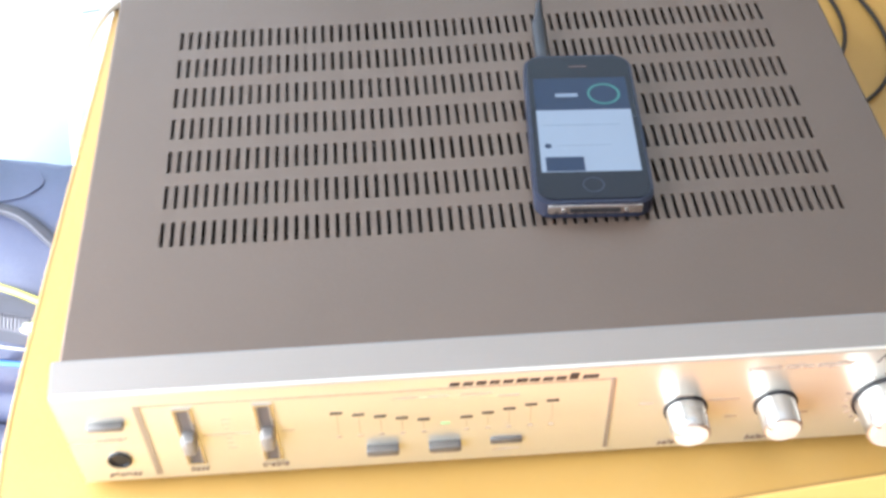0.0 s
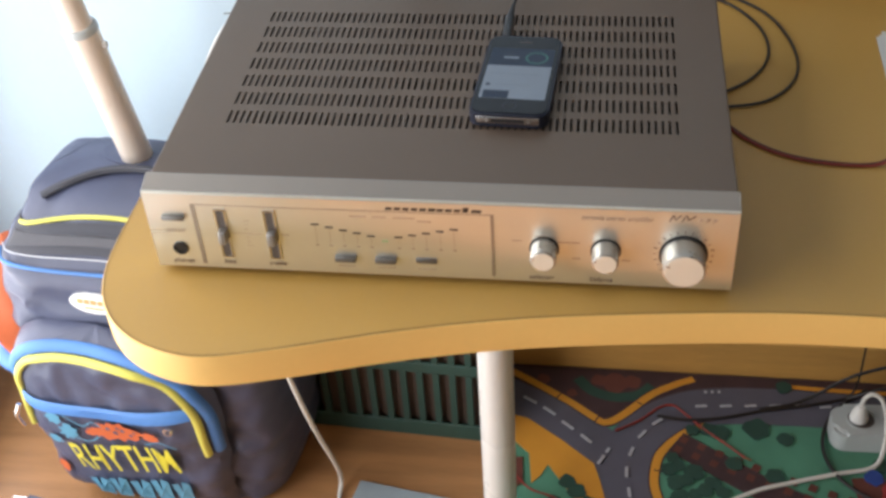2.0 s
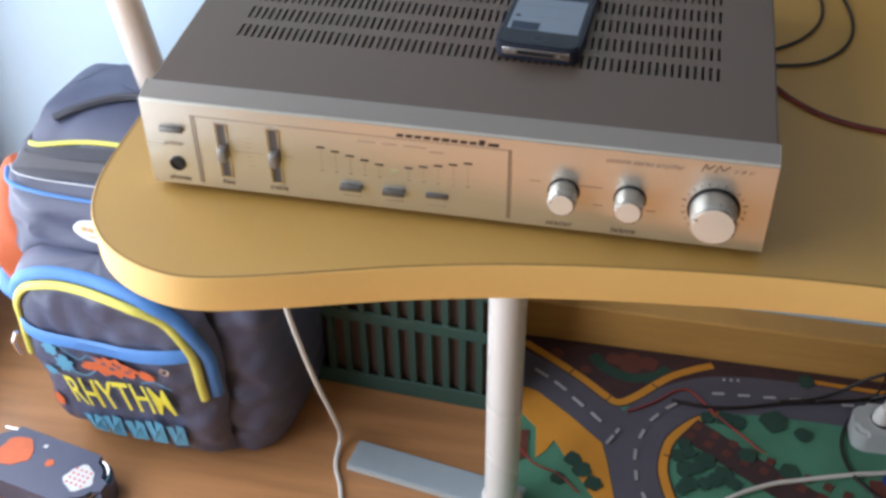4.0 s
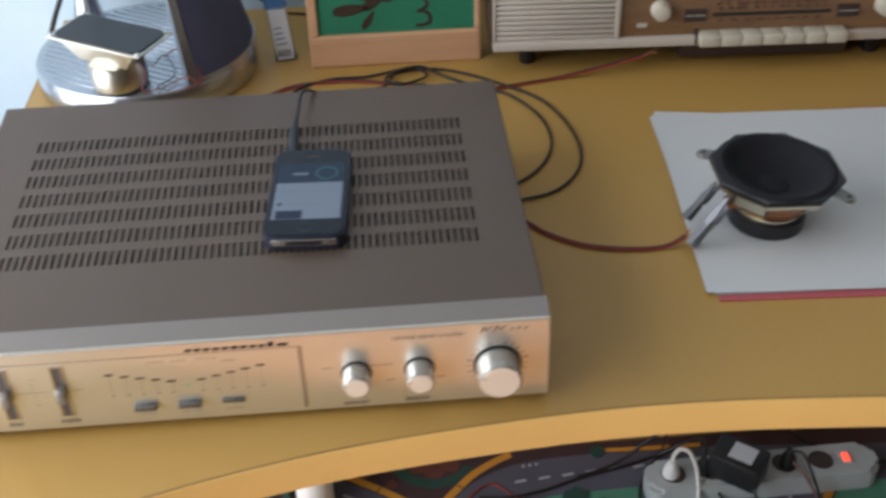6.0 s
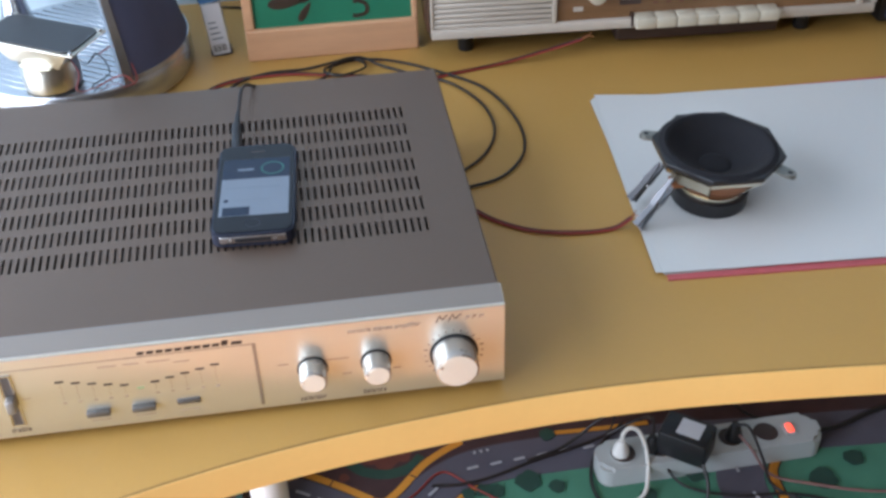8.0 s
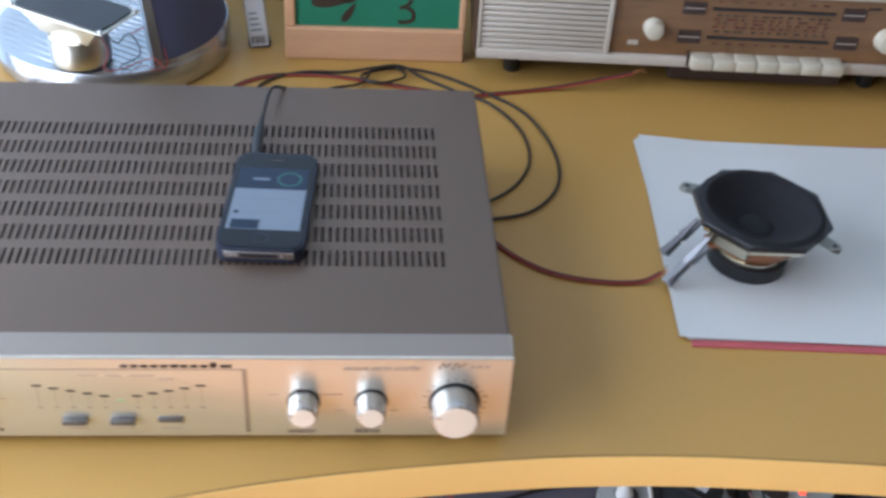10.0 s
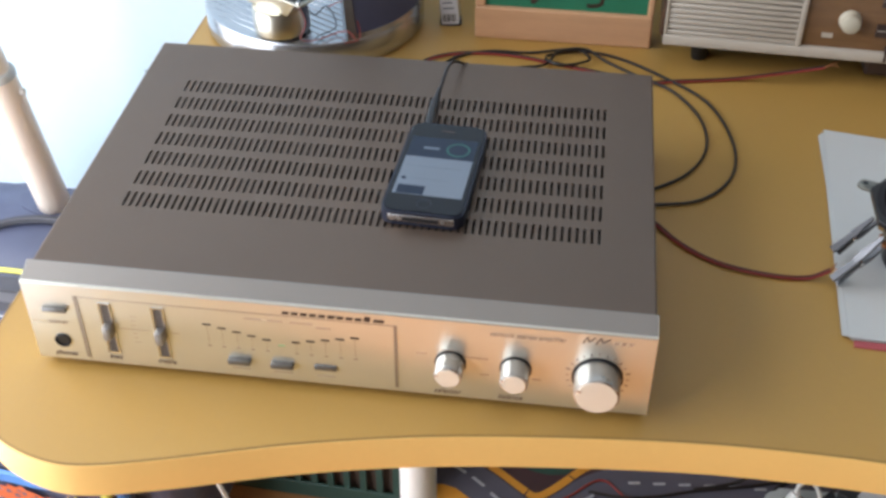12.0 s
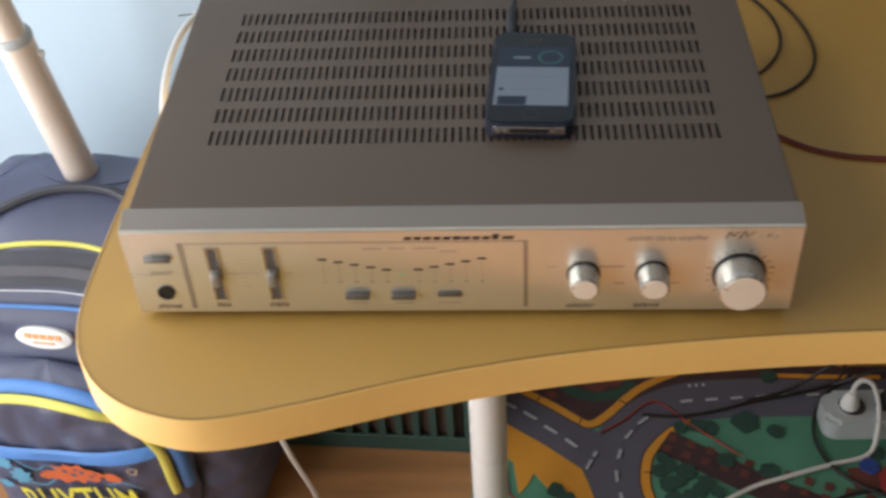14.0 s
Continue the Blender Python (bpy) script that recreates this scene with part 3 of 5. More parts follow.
def knob(cx, cz, r, length):
    base = part("knob", lathe([(0, length), (r - 0.0012, length), (r - 0.0003, length - 0.0005), (r, length - 0.0016), (r * 1.03, 0.0012), (r * 1.03, 0.0004), (0, 0.0004)], 48, "y",
                              (cx, 0, z_(cz))), M["knob"], panel, "turned aluminium knob", smooth=True)
    part("knob_ring", lathe([(r * 1.04, 0.0), (r * 1.13, 0.0), (r * 1.13, 0.0010), (r * 1.04, 0.0012)], 48, "y", (cx, 0, z_(cz))), M["black"], base, "black ring round the knob", smooth=True)
    # paler disc puts the face's bright reflection into its colour
    part("knob_face", lathe([(0, length + 0.0003), (r - 0.0016, length + 0.0003), (r - 0.0012, length - 0.0003), (0, length - 0.0003)], 40, "y", (cx, 0, z_(cz))), M["knobface"], base, "knob face lightened for its bright reflection")
    # bright line laid on the face as its highlight
    ca, sa = math.cos(radians(158)), math.sin(radians(158))
    ln = stroke([(cx + ca * r * 0.74, sa * r * 0.74), (cx + ca * r * 0.93, sa * r * 0.93)], 0.0010, 0, 0.0008, smooth=False)
    ln.transform(Matrix.Translation((0, -length - 0.0001, z_(cz))) @ FACE)
    part("pointer", ln, M["steel"], base, "bright line for the glint on the knob's face")


knob(0.0785, 0.7738, 0.0092, 0.0152)
knob(0.1210, 0.7738, 0.0092, 0.0152)
knob(0.1738, 0.7732, 0.0146, 0.0186)
for k in range(21):
    a = radians(-60 + k * 15)
    r0, r1 = 0.0182, 0.0182 + (0.0022 if k % 5 else 0.0030)
    bm = stroke([(-math.cos(a) * r0, math.sin(a) * r0), (-math.cos(a) * r1, math.sin(a) * r1)], 0.0007, 0, 0.0003, smooth=False)
    bm.transform(Matrix.Translation((0.1738, 0, z_(0.7732))) @ FACE)
    part("scale_tick", bm, M["inkmid"] if k % 2 else M["inkpale"], panel)
for x0, x1, h in ((0.056, 0.063, 0.7795), (0.088, 0.103, 0.7795), (0.072, 0.081, 0.784), (0.132, 0.138, 0.7655), (0.098, 0.104, 0.7655)):
    plate("print_bar", x0, x1, h, h + 0.0007, M["inkpale"], 0.0002)

# ---- on the amplifier: the phone ----
phone = thing("smartphone", pose(0.0488, 0.147, DESK + AT + 0.0004, 0, 0, -3), "black smartphone in a bumper, its screen lit", "phone")


def rounded(w, h, r, n=6):
    out = []
    for cx, cy, a0 in ((w / 2 - r, h / 2 - r, 0), (-w / 2 + r, h / 2 - r, 90), (-w / 2 + r, -h / 2 + r, 180), (w / 2 - r, -h / 2 + r, 270)):
        for k in range(n + 1):
            a = radians(a0 + 90 * k / n)
            out.append((cx + r * math.cos(a), cy + r * math.sin(a)))
    return out


part("bumper", slab(rounded(0.0590, 0.1175, 0.009), 0, 0.0105, bevel=0.001), M["rubber"], phone, "dark navy rubber bumper", smooth=True)
part("glass", slab(rounded(0.0555, 0.1135, 0.0075), 0.0100, 0.0112, bevel=0.0003), M["glass_black"], phone, "glossy black front glass")
part("status_screen", slab([(-0.025, 0.0105), (0.025, 0.0105), (0.025, 0.0375), (-0.025, 0.0375)], 0.0112, 0.01125), M["screen_dark"], phone, "dark slate header of the screen")
scr = part("screen", slab([(-0.025, -0.0375), (0.025, -0.0375), (0.025, 0.0105), (-0.025, 0.0105)], 0.0112, 0.01128), M["screen_white"], phone, "lit pale screen")
part("screen_box", slab([(-0.0225, -0.0370), (-0.003, -0.0370), (-0.003, -0.0265), (-0.0225, -0.0265)], 0.0113, 0.01136), M["screen_dark"], scr)
part("screen_line", slab([(-0.022, -0.0020), (0.018, -0.0020), (0.018, -0.0013), (-0.022, -0.0013)], 0.0113, 0.01136), M["screen_grey"], scr)
part("screen_line", slab([(-0.0155, -0.0180), (0.012, -0.0180), (0.012, -0.0174), (-0.0155, -0.0174)], 0.0113, 0.01136), M["screen_grey"], scr)
part("screen_dot", lathe([(0, 0.0113), (0.0018, 0.0113), (0.0018, 0.01137), (0, 0.01137)], 16, at=(-0.0205, -0.018, 0)), M["screen_dark"], scr)
part("header_bar", slab([(-0.014, 0.0215), (-0.002, 0.0215), (-0.002, 0.0243), (-0.014, 0.0243)], 0.01125, 0.0113), M["screen_grey"], phone)
part("header_ring", lathe([(0.0075, 0.01125), (0.0088, 0.01125), (0.0088, 0.01132), (0.0075, 0.01132), (0.0075, 0.01125)], 32, at=(0.012, 0.0235, 0)), M["screen_green"], phone, "green ring on the screen")
part("home_button", lathe([(0.0048, 0.0112), (0.0054, 0.0112), (0.0054, 0.01128), (0.0048, 0.0112)], 32, at=(0, -0.0470, 0)), M["rubber"], phone)
part("speaker_slit", slab([(-0.005, 0.047), (0.005, 0.047), (0.005, 0.0484), (-0.005, 0.0484)], 0.0112, 0.01126), M["shade"], phone)
dock = part("bottom_edge", box(-0.0235, 0.0235, -0.0594, -0.0575, 0.0026, 0.0088, 0.0012), M["steel"], phone, "steel end of the phone", smooth=True)
part("dock_slot", box(-0.0125, 0.0125, -0.0597, -0.0585, 0.0044, 0.0070), M["black"], dock)
for s in (-1, 1):
    part("screw", lathe([(0, 0.0597), (0.0011, 0.0597), (0.0011, 0.058), (0, 0.058)], 12, "y", (s * 0.0155, 0, 0.0057)), M["knob"], dock)

# ---- cables on the desk ----
lead = thing("audio_cable", pose(0, 0, DESK), "thin black audio cable plugged into the phone", "cable")
top = AT + 0.006
part("plug", tube([(0.0345, 0.206, top), (0.0345, 0.222, top + 0.001), (0.035, 0.240, top + 0.004)], 0.0042, 12, 4), M["black"], lead, "black moulded plug", smooth=True)
part("plug_tip", lathe([(0, 0), (0.0022, 0), (0.0022, 0.004), (0, 0.004)], 12, "y", (0.0345, 0.207, top)), M["steel"], lead)
part("strain_relief", tube([(0.035, 0.239, top + 0.004), (0.0365, 0.252, top + 0.009)], 0.0032, 10, 3, taper=0.0018), M["black"], lead, smooth=True)
Z = 0.0022
part("cord", tube([(0.0365, 0.250, top + 0.008), (0.041, 0.285, top + 0.014), (0.050, 0.330, AT - 0.005), (0.062, 0.385, 0.035), (0.085, 0.44, 0.012), (0.112, 0.464, Z + 0.002), (0.124, 0.486, 0.008),
                   (0.150, 0.494, 0.008), (0.172, 0.482, Z), (0.205, 0.455, Z), (0.236, 0.432, Z), (0.260, 0.385, Z), (0.263, 0.335, Z), (0.245, 0.293, Z), (0.212, 0.264, Z), (0.18, 0.25, Z)], 0.00145, 8, 6),
     M["cableblack"], lead, smooth=True)
pair = thing("loose_black_cable", pose(0, 0, DESK), "thin black cable looped beside the amplifier", "cable")
part("cord", tube([(0.18, 0.236, Z), (0.212, 0.243, Z), (0.255, 0.256, Z), (0.283, 0.295, Z), (0.287, 0.350, Z), (0.268, 0.415, Z), (0.228, 0.458, Z), (0.185, 0.490, Z), (0.150, 0.500, Z),
                   (0.122, 0.492, Z), (0.112, 0.474, 0.006), (0.128, 0.462, 0.006), (0.155, 0.478, 0.005), (0.140, 0.496, 0.006), (0.095, 0.490, Z), (0.055, 0.488, Z), (0.022, 0.470, Z), (0.005, 0.43, Z), (0.0, 0.34, Z)],
             0.00145, 8, 6), M["cableblack"], pair, smooth=True)


def twin(name, pts, label, gap=0.0010, end=0.0, dark="cableblack"):
    ob = thing(name, pose(0, 0, DESK), label, "cable")
    line = [Vector(p) for p in pts]
    for s, m_ in ((1, dark), (-1, "cablered")):
        moved = []
        for k, p in enumerate(line):
            d = (line[min(k + 1, len(line) - 1)] - line[max(k - 1, 0)]).normalized()
            moved.append(p + Vector((-d.y, d.x, 0)) * s * gap + Vector((0, 0, 0.0003 * s)))
        part("strand", tube(moved, 0.0011, 8, 6), M[m_], ob, ("dark" if s > 0 else "red") + " insulated strand", smooth=True)
        a, b = moved[-2], moved[-1]
        d = (b - a).normalized()
        if end:
            part("bare_end", tube([b, b + d * end * 0.5 + Vector((0, 0, 0.002)), b + d * end + Vector((0, s * 0.003, 0.001))], 0.0006, 6, 3), M["copper"], ob, "bare copper end")
    return ob


twin("speaker_wire", [(0.17, 0.262, Z), (0.212, 0.224, Z), (0.235, 0.195, Z), (0.263, 0.174, Z), (0.299, 0.164, Z), (0.330, 0.164, Z), (0.347, 0.167, 0.009)], "red and dark maroon twin wire clipped to the bare loudspeaker", end=0.005, dark="cablemaroon")
twin("second_speaker_wire", [(-0.03, 0.40, Z), (-0.012, 0.452, Z), (0.02, 0.478, Z), (0.07, 0.483, Z), (0.112, 0.474, Z), (0.165, 0.459, Z), (0.21, 0.447, Z), (0.240, 0.452, Z), (0.290, 0.463, Z), (0.340, 0.466, 0.011), (0.378, 0.4665, 0.020)],
     "red and black twin wire with bare copper ends", end=0.012)

# ---- paper and loudspeaker ----
pad = thing("paper_pad", pose(0.366, 0.236, DESK, 0, 0, -3.0), "crimson card-backed pad under white drawing sheets", "paper")
part("back_card", slab([(-0.003, -0.1445), (0.42, -0.1455), (0.42, 0.152), (0.02, 0.134)], 0.0, 0.0014), M["redpad"], pad, "crimson card back")
for k, (a, dx, dy) in enumerate(((0.9, -0.001, 0.0), (-0.9, -0.003, 0.002), (-0.2, 0.0, 0.0))):
    bm = bmesh.new()
    grid = [[bm.verts.new((-0.006 + dx + 0.42 * i / 14, -0.138 + dy + 0.275 * j / 8, 0.0018 + 0.0009 * k
                                    + 0.004 * max(0, 1 - i / 2.0) * max(0, (j - 5) / 3) * (k > 1))) for j in range(9)] for i in range(15)]
    for i in range(14):
        for j in range(8):
            bm.faces.new((grid[i][j], grid[i + 1][j], grid[i + 1][j + 1], grid[i][j + 1]))
    bm.normal_update()
    bmesh.ops.solidify(bm, geom=list(bm.faces), thickness=0.0004)
    bm.transform(pose(0, 0, 0, 0, 0, a))
    part("sheet", bm, M["paper"], pad, "white drawing sheet", smooth=True)

spk = thing("bare_loudspeaker", pose(0.4205, 0.191, DESK + 0.0044, 3, 2, 0) @ Matrix.Diagonal((1, 1, 1.06, 1)), "bare octagonal loudspeaker driver with black cone, gilt zinc basket", "loudspeaker")
part("magnet", lathe([(0, 0), (0.030, 0), (0.0315, 0.001), (0.0315, 0.0125), (0.030, 0.0135), (0.022, 0.0135)], 40), M["black"], spk, "black ferrite ring magnet", smooth=True)
part("magnet_plate", lathe([(0.022, 0.0136), (0.0285, 0.0136), (0.0285, 0.0165), (0.02, 0.0165)], 40), M["zinc"], spk, smooth=True)
part("coil_former", lathe([(0.020, 0.0165), (0.029, 0.018), (0.034, 0.026), (0.0365, 0.027), (0.039, 0.034), (0.043, 0.0405), (0.046, 0.0448)], 40), M["copper"], spk, "varnished copper-brown spider", smooth=True)
octo = [(0.0545 * math.cos(radians(22.5 + 45 * k)), 0.0525 * math.sin(radians(22.5 + 45 * k))) for k in range(8)]
def octagon_ring(levels):
    bm = bmesh.new()
    loops = [[bm.verts.new((p[0] * s, p[1] * s, z)) for p in octo] for s, z in levels]
    for p, q in zip(loops, loops[1:]):
        for n in range(8):
            bm.faces.new((p[n], p[(n + 1) % 8], q[(n + 1) % 8], q[n]))
    return bm


for k in (0, 2, 4, 6):       # four arms of the basket
    a, b = octo[k], octo[(k + 1) % 8]
    bm = bmesh.new()
    bm.faces.new([bm.verts.new(v) for v in ((a[0] * 0.52, a[1] * 0.52, 0.0165), (b[0] * 0.52, b[1] * 0.52, 0.0165), (b[0] * 0.93, b[1] * 0.93, 0.041), (a[0] * 0.93, a[1] * 0.93, 0.041))])
    bm.normal_update()
    bmesh.ops.solidify(bm, geom=list(bm.faces), thickness=0.0009)
    part("basket_arm", bm, M["zinc"], spk, "zinc basket arm")
part("basket", octagon_ring(((0.965, 0.0420), (0.975, 0.0418), (0.985, 0.045), (0.985, 0.0456), (0.80, 0.0456), (0.80, 0.0448), (0.97, 0.0446), (0.965, 0.0420))), M["zinc"], spk, "yellow-passivated zinc basket rim")
bm = octagon_ring(((0.98, 0.0457), (1.005, 0.0458), (1.005, 0.0490), (0.995, 0.0496), (0.88, 0.0496)))
part("gasket", bm, M["black"], spk, "black octagonal gasket")
part("cone", lathe([(0.0505, 0.0490), (0.0475, 0.0500), (0.0445, 0.0515), (0.0415, 0.0505), (0.040, 0.0485), (0.030, 0.0415), (0.016, 0.034), (0.0135, 0.0332), (0.0130, 0.0337), (0.009, 0.0349), (0.004, 0.0355), (0, 0.0356)], 48),
     M["cone"], spk, "black paper cone with a dust cap", smooth=True)
for a in (147.5, -38):
    c, s_ = math.cos(radians(a)), math.sin(radians(a))
    ear = slab([(-0.008, -0.0068), (0.004, -0.0068), (0.0085, -0.0042), (0.0098, 0), (0.0085, 0.0042), (0.004, 0.0068), (-0.008, 0.0068)], -0.0007, 0.0007, bevel=0.0003)
    ear.transform(Matrix.Translation((c * 0.0572, s_ * 0.0552, 0.0436)) @ pose(0, 0, 0, 0, 9, a))
    e = part("mounting_ear", ear, M["earsteel"], spk, "grey steel mounting ear")
    part("ear_hole", lathe([(0.0022, -0.0012), (0.0046, -0.0012), (0.0046, 0.0016), (0.0022, 0.0016), (0.0022, -0.0012)], 18, at=(c * 0.0612, s_ * 0.0592, 0.0432)), M["earsteel"], e, smooth=True)
    part("ear_bore", lathe([(0, 0.0013), (0.0021, 0.0013), (0.0021, -0.0013), (0, -0.0013)], 16, at=(c * 0.0612, s_ * 0.0592, 0.0434)), M["black"], e)
p4, p5 = Vector(octo[4]), Vector(octo[5])
bm = bmesh.new()           # bright plate folded down below the rim
u0, u1 = p4.lerp(p5, 0.12), p4.lerp(p5, 0.96)
bm.faces.new([bm.verts.new((*(q * k_), z_k)) for q, k_, z_k in ((u0, 1.0, 0.0450), (u1, 1.0, 0.0450), (u1, 0.93, 0.0345), (u0, 0.93, 0.0345))])
bm.normal_update()
bmesh.ops.solidify(bm, geom=list(bm.faces), thickness=0.0009)
part("rim_plate", bm, M["zinc"], spk, "bright zinc plate below the rim")
part("terminal_strip", box(-0.044, -0.034, -0.026, -0.012, 0.030, 0.0325, 0.0004), M["copper"], spk, "copper-brown terminal strip")


def clip(p, q, twist, metal):
    """A crocodile clip from its jaws at p to its tail at q."""
    p, q = Vector(p), Vector(q)
    ob = thing("crocodile_clip", Matrix.Translation(q) @ (p - q).to_track_quat("X", "Z").to_matrix().to_4x4() @ pose(0, 0, 0, twist), "grey steel crocodile clip biting the loudspeaker's terminal", "clip", "clips")
    n = (p - q).length
    for s in (-1, 1):
        jaw = slab([(0.4 * n, -0.0026), (0.55 * n, -0.0029), (n, -0.0013), (n, 0.0013), (0.55 * n, 0.0029), (0.4 * n, 0.0026)], -0.0011, 0.0011, bevel=0.0005)
        jaw.transform(Matrix.Translation((0, 0, s * 0.0022)) @ pose(0, 0, 0, 0, s * -4, 0))
        part("jaw", jaw, M[metal], ob)
        arm = slab([(0, -0.0031), (0.42 * n, -0.0025), (0.42 * n, 0.0025), (0, 0.0031)], -0.0011, 0.0011, bevel=0.0005)
        arm.transform(Matrix.Translation((0, 0, s * 0.0040)) @ pose(0, 0, 0, 0, s * 4, 0))
        part("handle", arm, M[metal], ob)
    part("rivet", lathe([(0, -0.0042), (0.0017, -0.0042), (0.0017, 0.0042), (0, 0.0042)], 14, "y", (0.45 * n, 0, 0)), M["steel"], ob, smooth=True)
    return ob


clip((0.384, 0.170, DESK + 0.043), (0.348, 0.156, DESK + 0.008), 10, "dullsteel")
# the second clip is darker than the first
clip((0.377, 0.192, DESK + 0.042), (0.352, 0.188, DESK + 0.012), 25, "darksteel")

# ---- the valve radio ----
radio = thing("table_radio", pose(0.22, 0.482, DESK, 0, 0, -2.9), "old table radio with beige ribbed grille and brown dial", "radio")
RW, RB, RH = 0.467, 0.027, 0.205
part("case", box(0.0, RW, 0.006, 0.160, RB, RH, 0.006), M["walnut"], radio, "dark walnut veneered case", smooth=True)
# dark underside stands in for the shadow beneath the radio
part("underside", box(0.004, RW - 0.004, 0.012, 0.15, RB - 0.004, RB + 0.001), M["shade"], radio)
# dark block along the darkest stretch below the case
part("bottom_tray", box(0.198, 0.372, 0.010, 0.14, 0.006, RB - 0.0038, 0.003), M["shade"], radio, "dark block under the case")
for fx in (0.042, 0.404):
    for fy in (0.028, 0.13):
        part("foot", lathe([(0, 0), (0.0075, 0), (0.0082, 0.002), (0.009, RB), (0, RB)], 20, at=(fx, fy, 0)), M["black"], radio, "black foot", smooth=True)
for x0, x1, y0, z0, z1, bev in ((0.004, RW, -0.004, RB, RB + 0.0105, 0.0015), (0.004, 0.007, -0.003, RB + 0.0106, RH - 0.002, 0.0008), (0.1275, 0.1325, -0.004, RB + 0.0106, RH - 0.002, 0.0012),
                               (0.1326, 0.4469, -0.004, 0.1045, 0.128, 0.0015), (0.447, 0.4535, -0.004, RB + 0.0106, RH - 0.002, 0.0012), (0.4635, RW + 0.001, -0.004, RB + 0.0106, RH - 0.002, 0.0012)):
    part("front_rail", box(x0, x1, y0, 0.008, z0, z1, bev), M["cream"], radio, "beige front surround", smooth=True)
# backing carries the shade between the slats in its brown
gr = part("grille_back", box(0.007, 0.1275, 0.004, 0.007, RB + 0.0105, RH - 0.003), M["grilleback"], radio)
z = RB + 0.0112
while z < RH - 0.006:
    part("grille_slat", box(0.007, 0.1275, -0.0022, 0.0045, z, z + 0.0043, 0.0009, 1), M["cream"], radio, smooth=True)
    z += 0.0056
side = part("side_grille", box(0.4535, 0.4635, 0.003, 0.007, RB + 0.0105, RH - 0.003), M["grilleback"], radio)
z = RB + 0.013
while z < RH - 0.006:
    part("grille_slat", box(0.4535, 0.4635, -0.0015, 0.0035, z, z + 0.0030), M["cream"], side)
    z += 0.0052
dial = part("dial", box(0.1325, 0.447, 0.001, 0.006, RB + 0.0105, 0.1045), M["dial"], radio, "brown wood-grain tuning dial")
part("upper_cloth", box(0.1325, 0.447, 0.001, 0.006, 0.128, RH - 0.003), M["cream"], radio, "beige upper front")
for zc in (0.0885, 0.0585):
    part("scale_line", box(0.226, 0.345, -0.0002, 0.0015, zc - 0.0014, zc + 0.0014), M["black"], dial, "black tuning scale line")
    for cx in (0.2085, 0.3625):
        b = part("band_window", box(cx - 0.011, cx + 0.011, -0.0004, 0.0015, zc - 0.0066, zc + 0.0066, 0.0004), M["shade"], dial, "dark band window")
        part("window_line", box(cx - 0.010, cx + 0.010, -0.0007, 0.0, zc - 0.0004, zc + 0.0004), M["cream"], b)
rnd = random.Random(5)
for row, zc in enumerate((0.0645, 0.0690, 0.0730, 0.0770, 0.0815, 0.0955, 0.0515)):
    for k in range(13 if row < 5 else 8):
        x = 0.231 + k * (0.0088 if row < 5 else 0.0145) + rnd.uniform(-0.002, 0.002)
        part("scale_print", box(x, x + rnd.uniform(0.002, 0.0055), -0.0001, 0.0012, zc, zc + 0.0014), M["ink"] if (row in (0, 4)) else M["rugrust"], dial)
for x, w in ((0.150, 0.012), (0.1605, 0.006), (0.375, 0.012)):
    part("scale_print", box(x, x + w, -0.0001, 0.0012, 0.0945, 0.0970), M["ink"], dial)
part("scale_print", box(0.150, 0.160, -0.0002, 0.0012, 0.0475, 0.0520), M["cream"], dial)
for cx, cz, r in ((0.1725, 0.0665, 0.0088), (0.4005, 0.0645, 0.0104)):
    part("tuning_knob", lathe([(0, 0.0130), (r * 0.75, 0.0128), (r * 0.95, 0.0118), (r, 0.0100), (r, 0.003), (r * 1.15, 0.0015), (r * 1.15, -0.0005), (0, -0.0005)], 36, "y", (cx, 0.001, cz)), M["ivory"], radio, "ivory plastic tuning knob", smooth=True)
x = 0.2125
for k, w in enumerate((0.0214,) * 7):
    part("key", box(x, x + w - 0.0006, -0.016, 0.004, RB + 0.0035, RB + 0.0150, 0.0014), M["ivory"], radio, "ivory push key", smooth=True)
    x += w
# dark strip paints the shaded gap beside the keys
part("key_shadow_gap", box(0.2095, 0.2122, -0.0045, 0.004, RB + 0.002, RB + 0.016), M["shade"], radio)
x = 0.214
for w in (0.009, 0.007, 0.008, 0.003, 0.010, 0.004):
    part("maker_mark", box(x, x + w, -0.0046, -0.0035, 0.1075, 0.1120), M["ink"], radio)
    x += w + 0.0022
part("badge", lathe([(0.0045, 0.0046), (0.006, 0.0046), (0.006, 0.0036), (0.0045, 0.0046)], 24, "y", (0.165, 0, 0.111)), M["ink"], radio)

dark = thing("black_cabinet", pose(0.705, 0.47, DESK, 0, 0, -2), "black box-shaped loudspeaker cabinet beside the radio", "loudspeaker")
part("body", box(0, 0.17, 0.006, 0.17, 0.003, 0.26, 0.004), M["black"], dark, smooth=True)
part("front_cloth", box(0.006, 0.164, 0.0, 0.0065, 0.009, 0.254, 0.002), M["navy"], dark, "dark cloth front")
for fx in (0.02, 0.15):
    for fy in (0.03, 0.15):
        part("foot", lathe([(0, 0), (0.007, 0), (0.007, 0.0035), (0, 0.0035)], 14, at=(fx, fy, 0)), M["rubber"], dark)

# ---- green picture in a wooden tray, clear tube ----
tray = thing("painted_wooden_box", pose(0.036, 0.519, DESK, 0, 0, -0.5), "beech box with an emerald green painted front", "box")
GW = 0.179
bm = box(0, GW, 0, 0.030, 0.0, 0.035, 0.002)
part("bottom_rail", bm, M["pinewood"], tray, "pinkish beech rail")
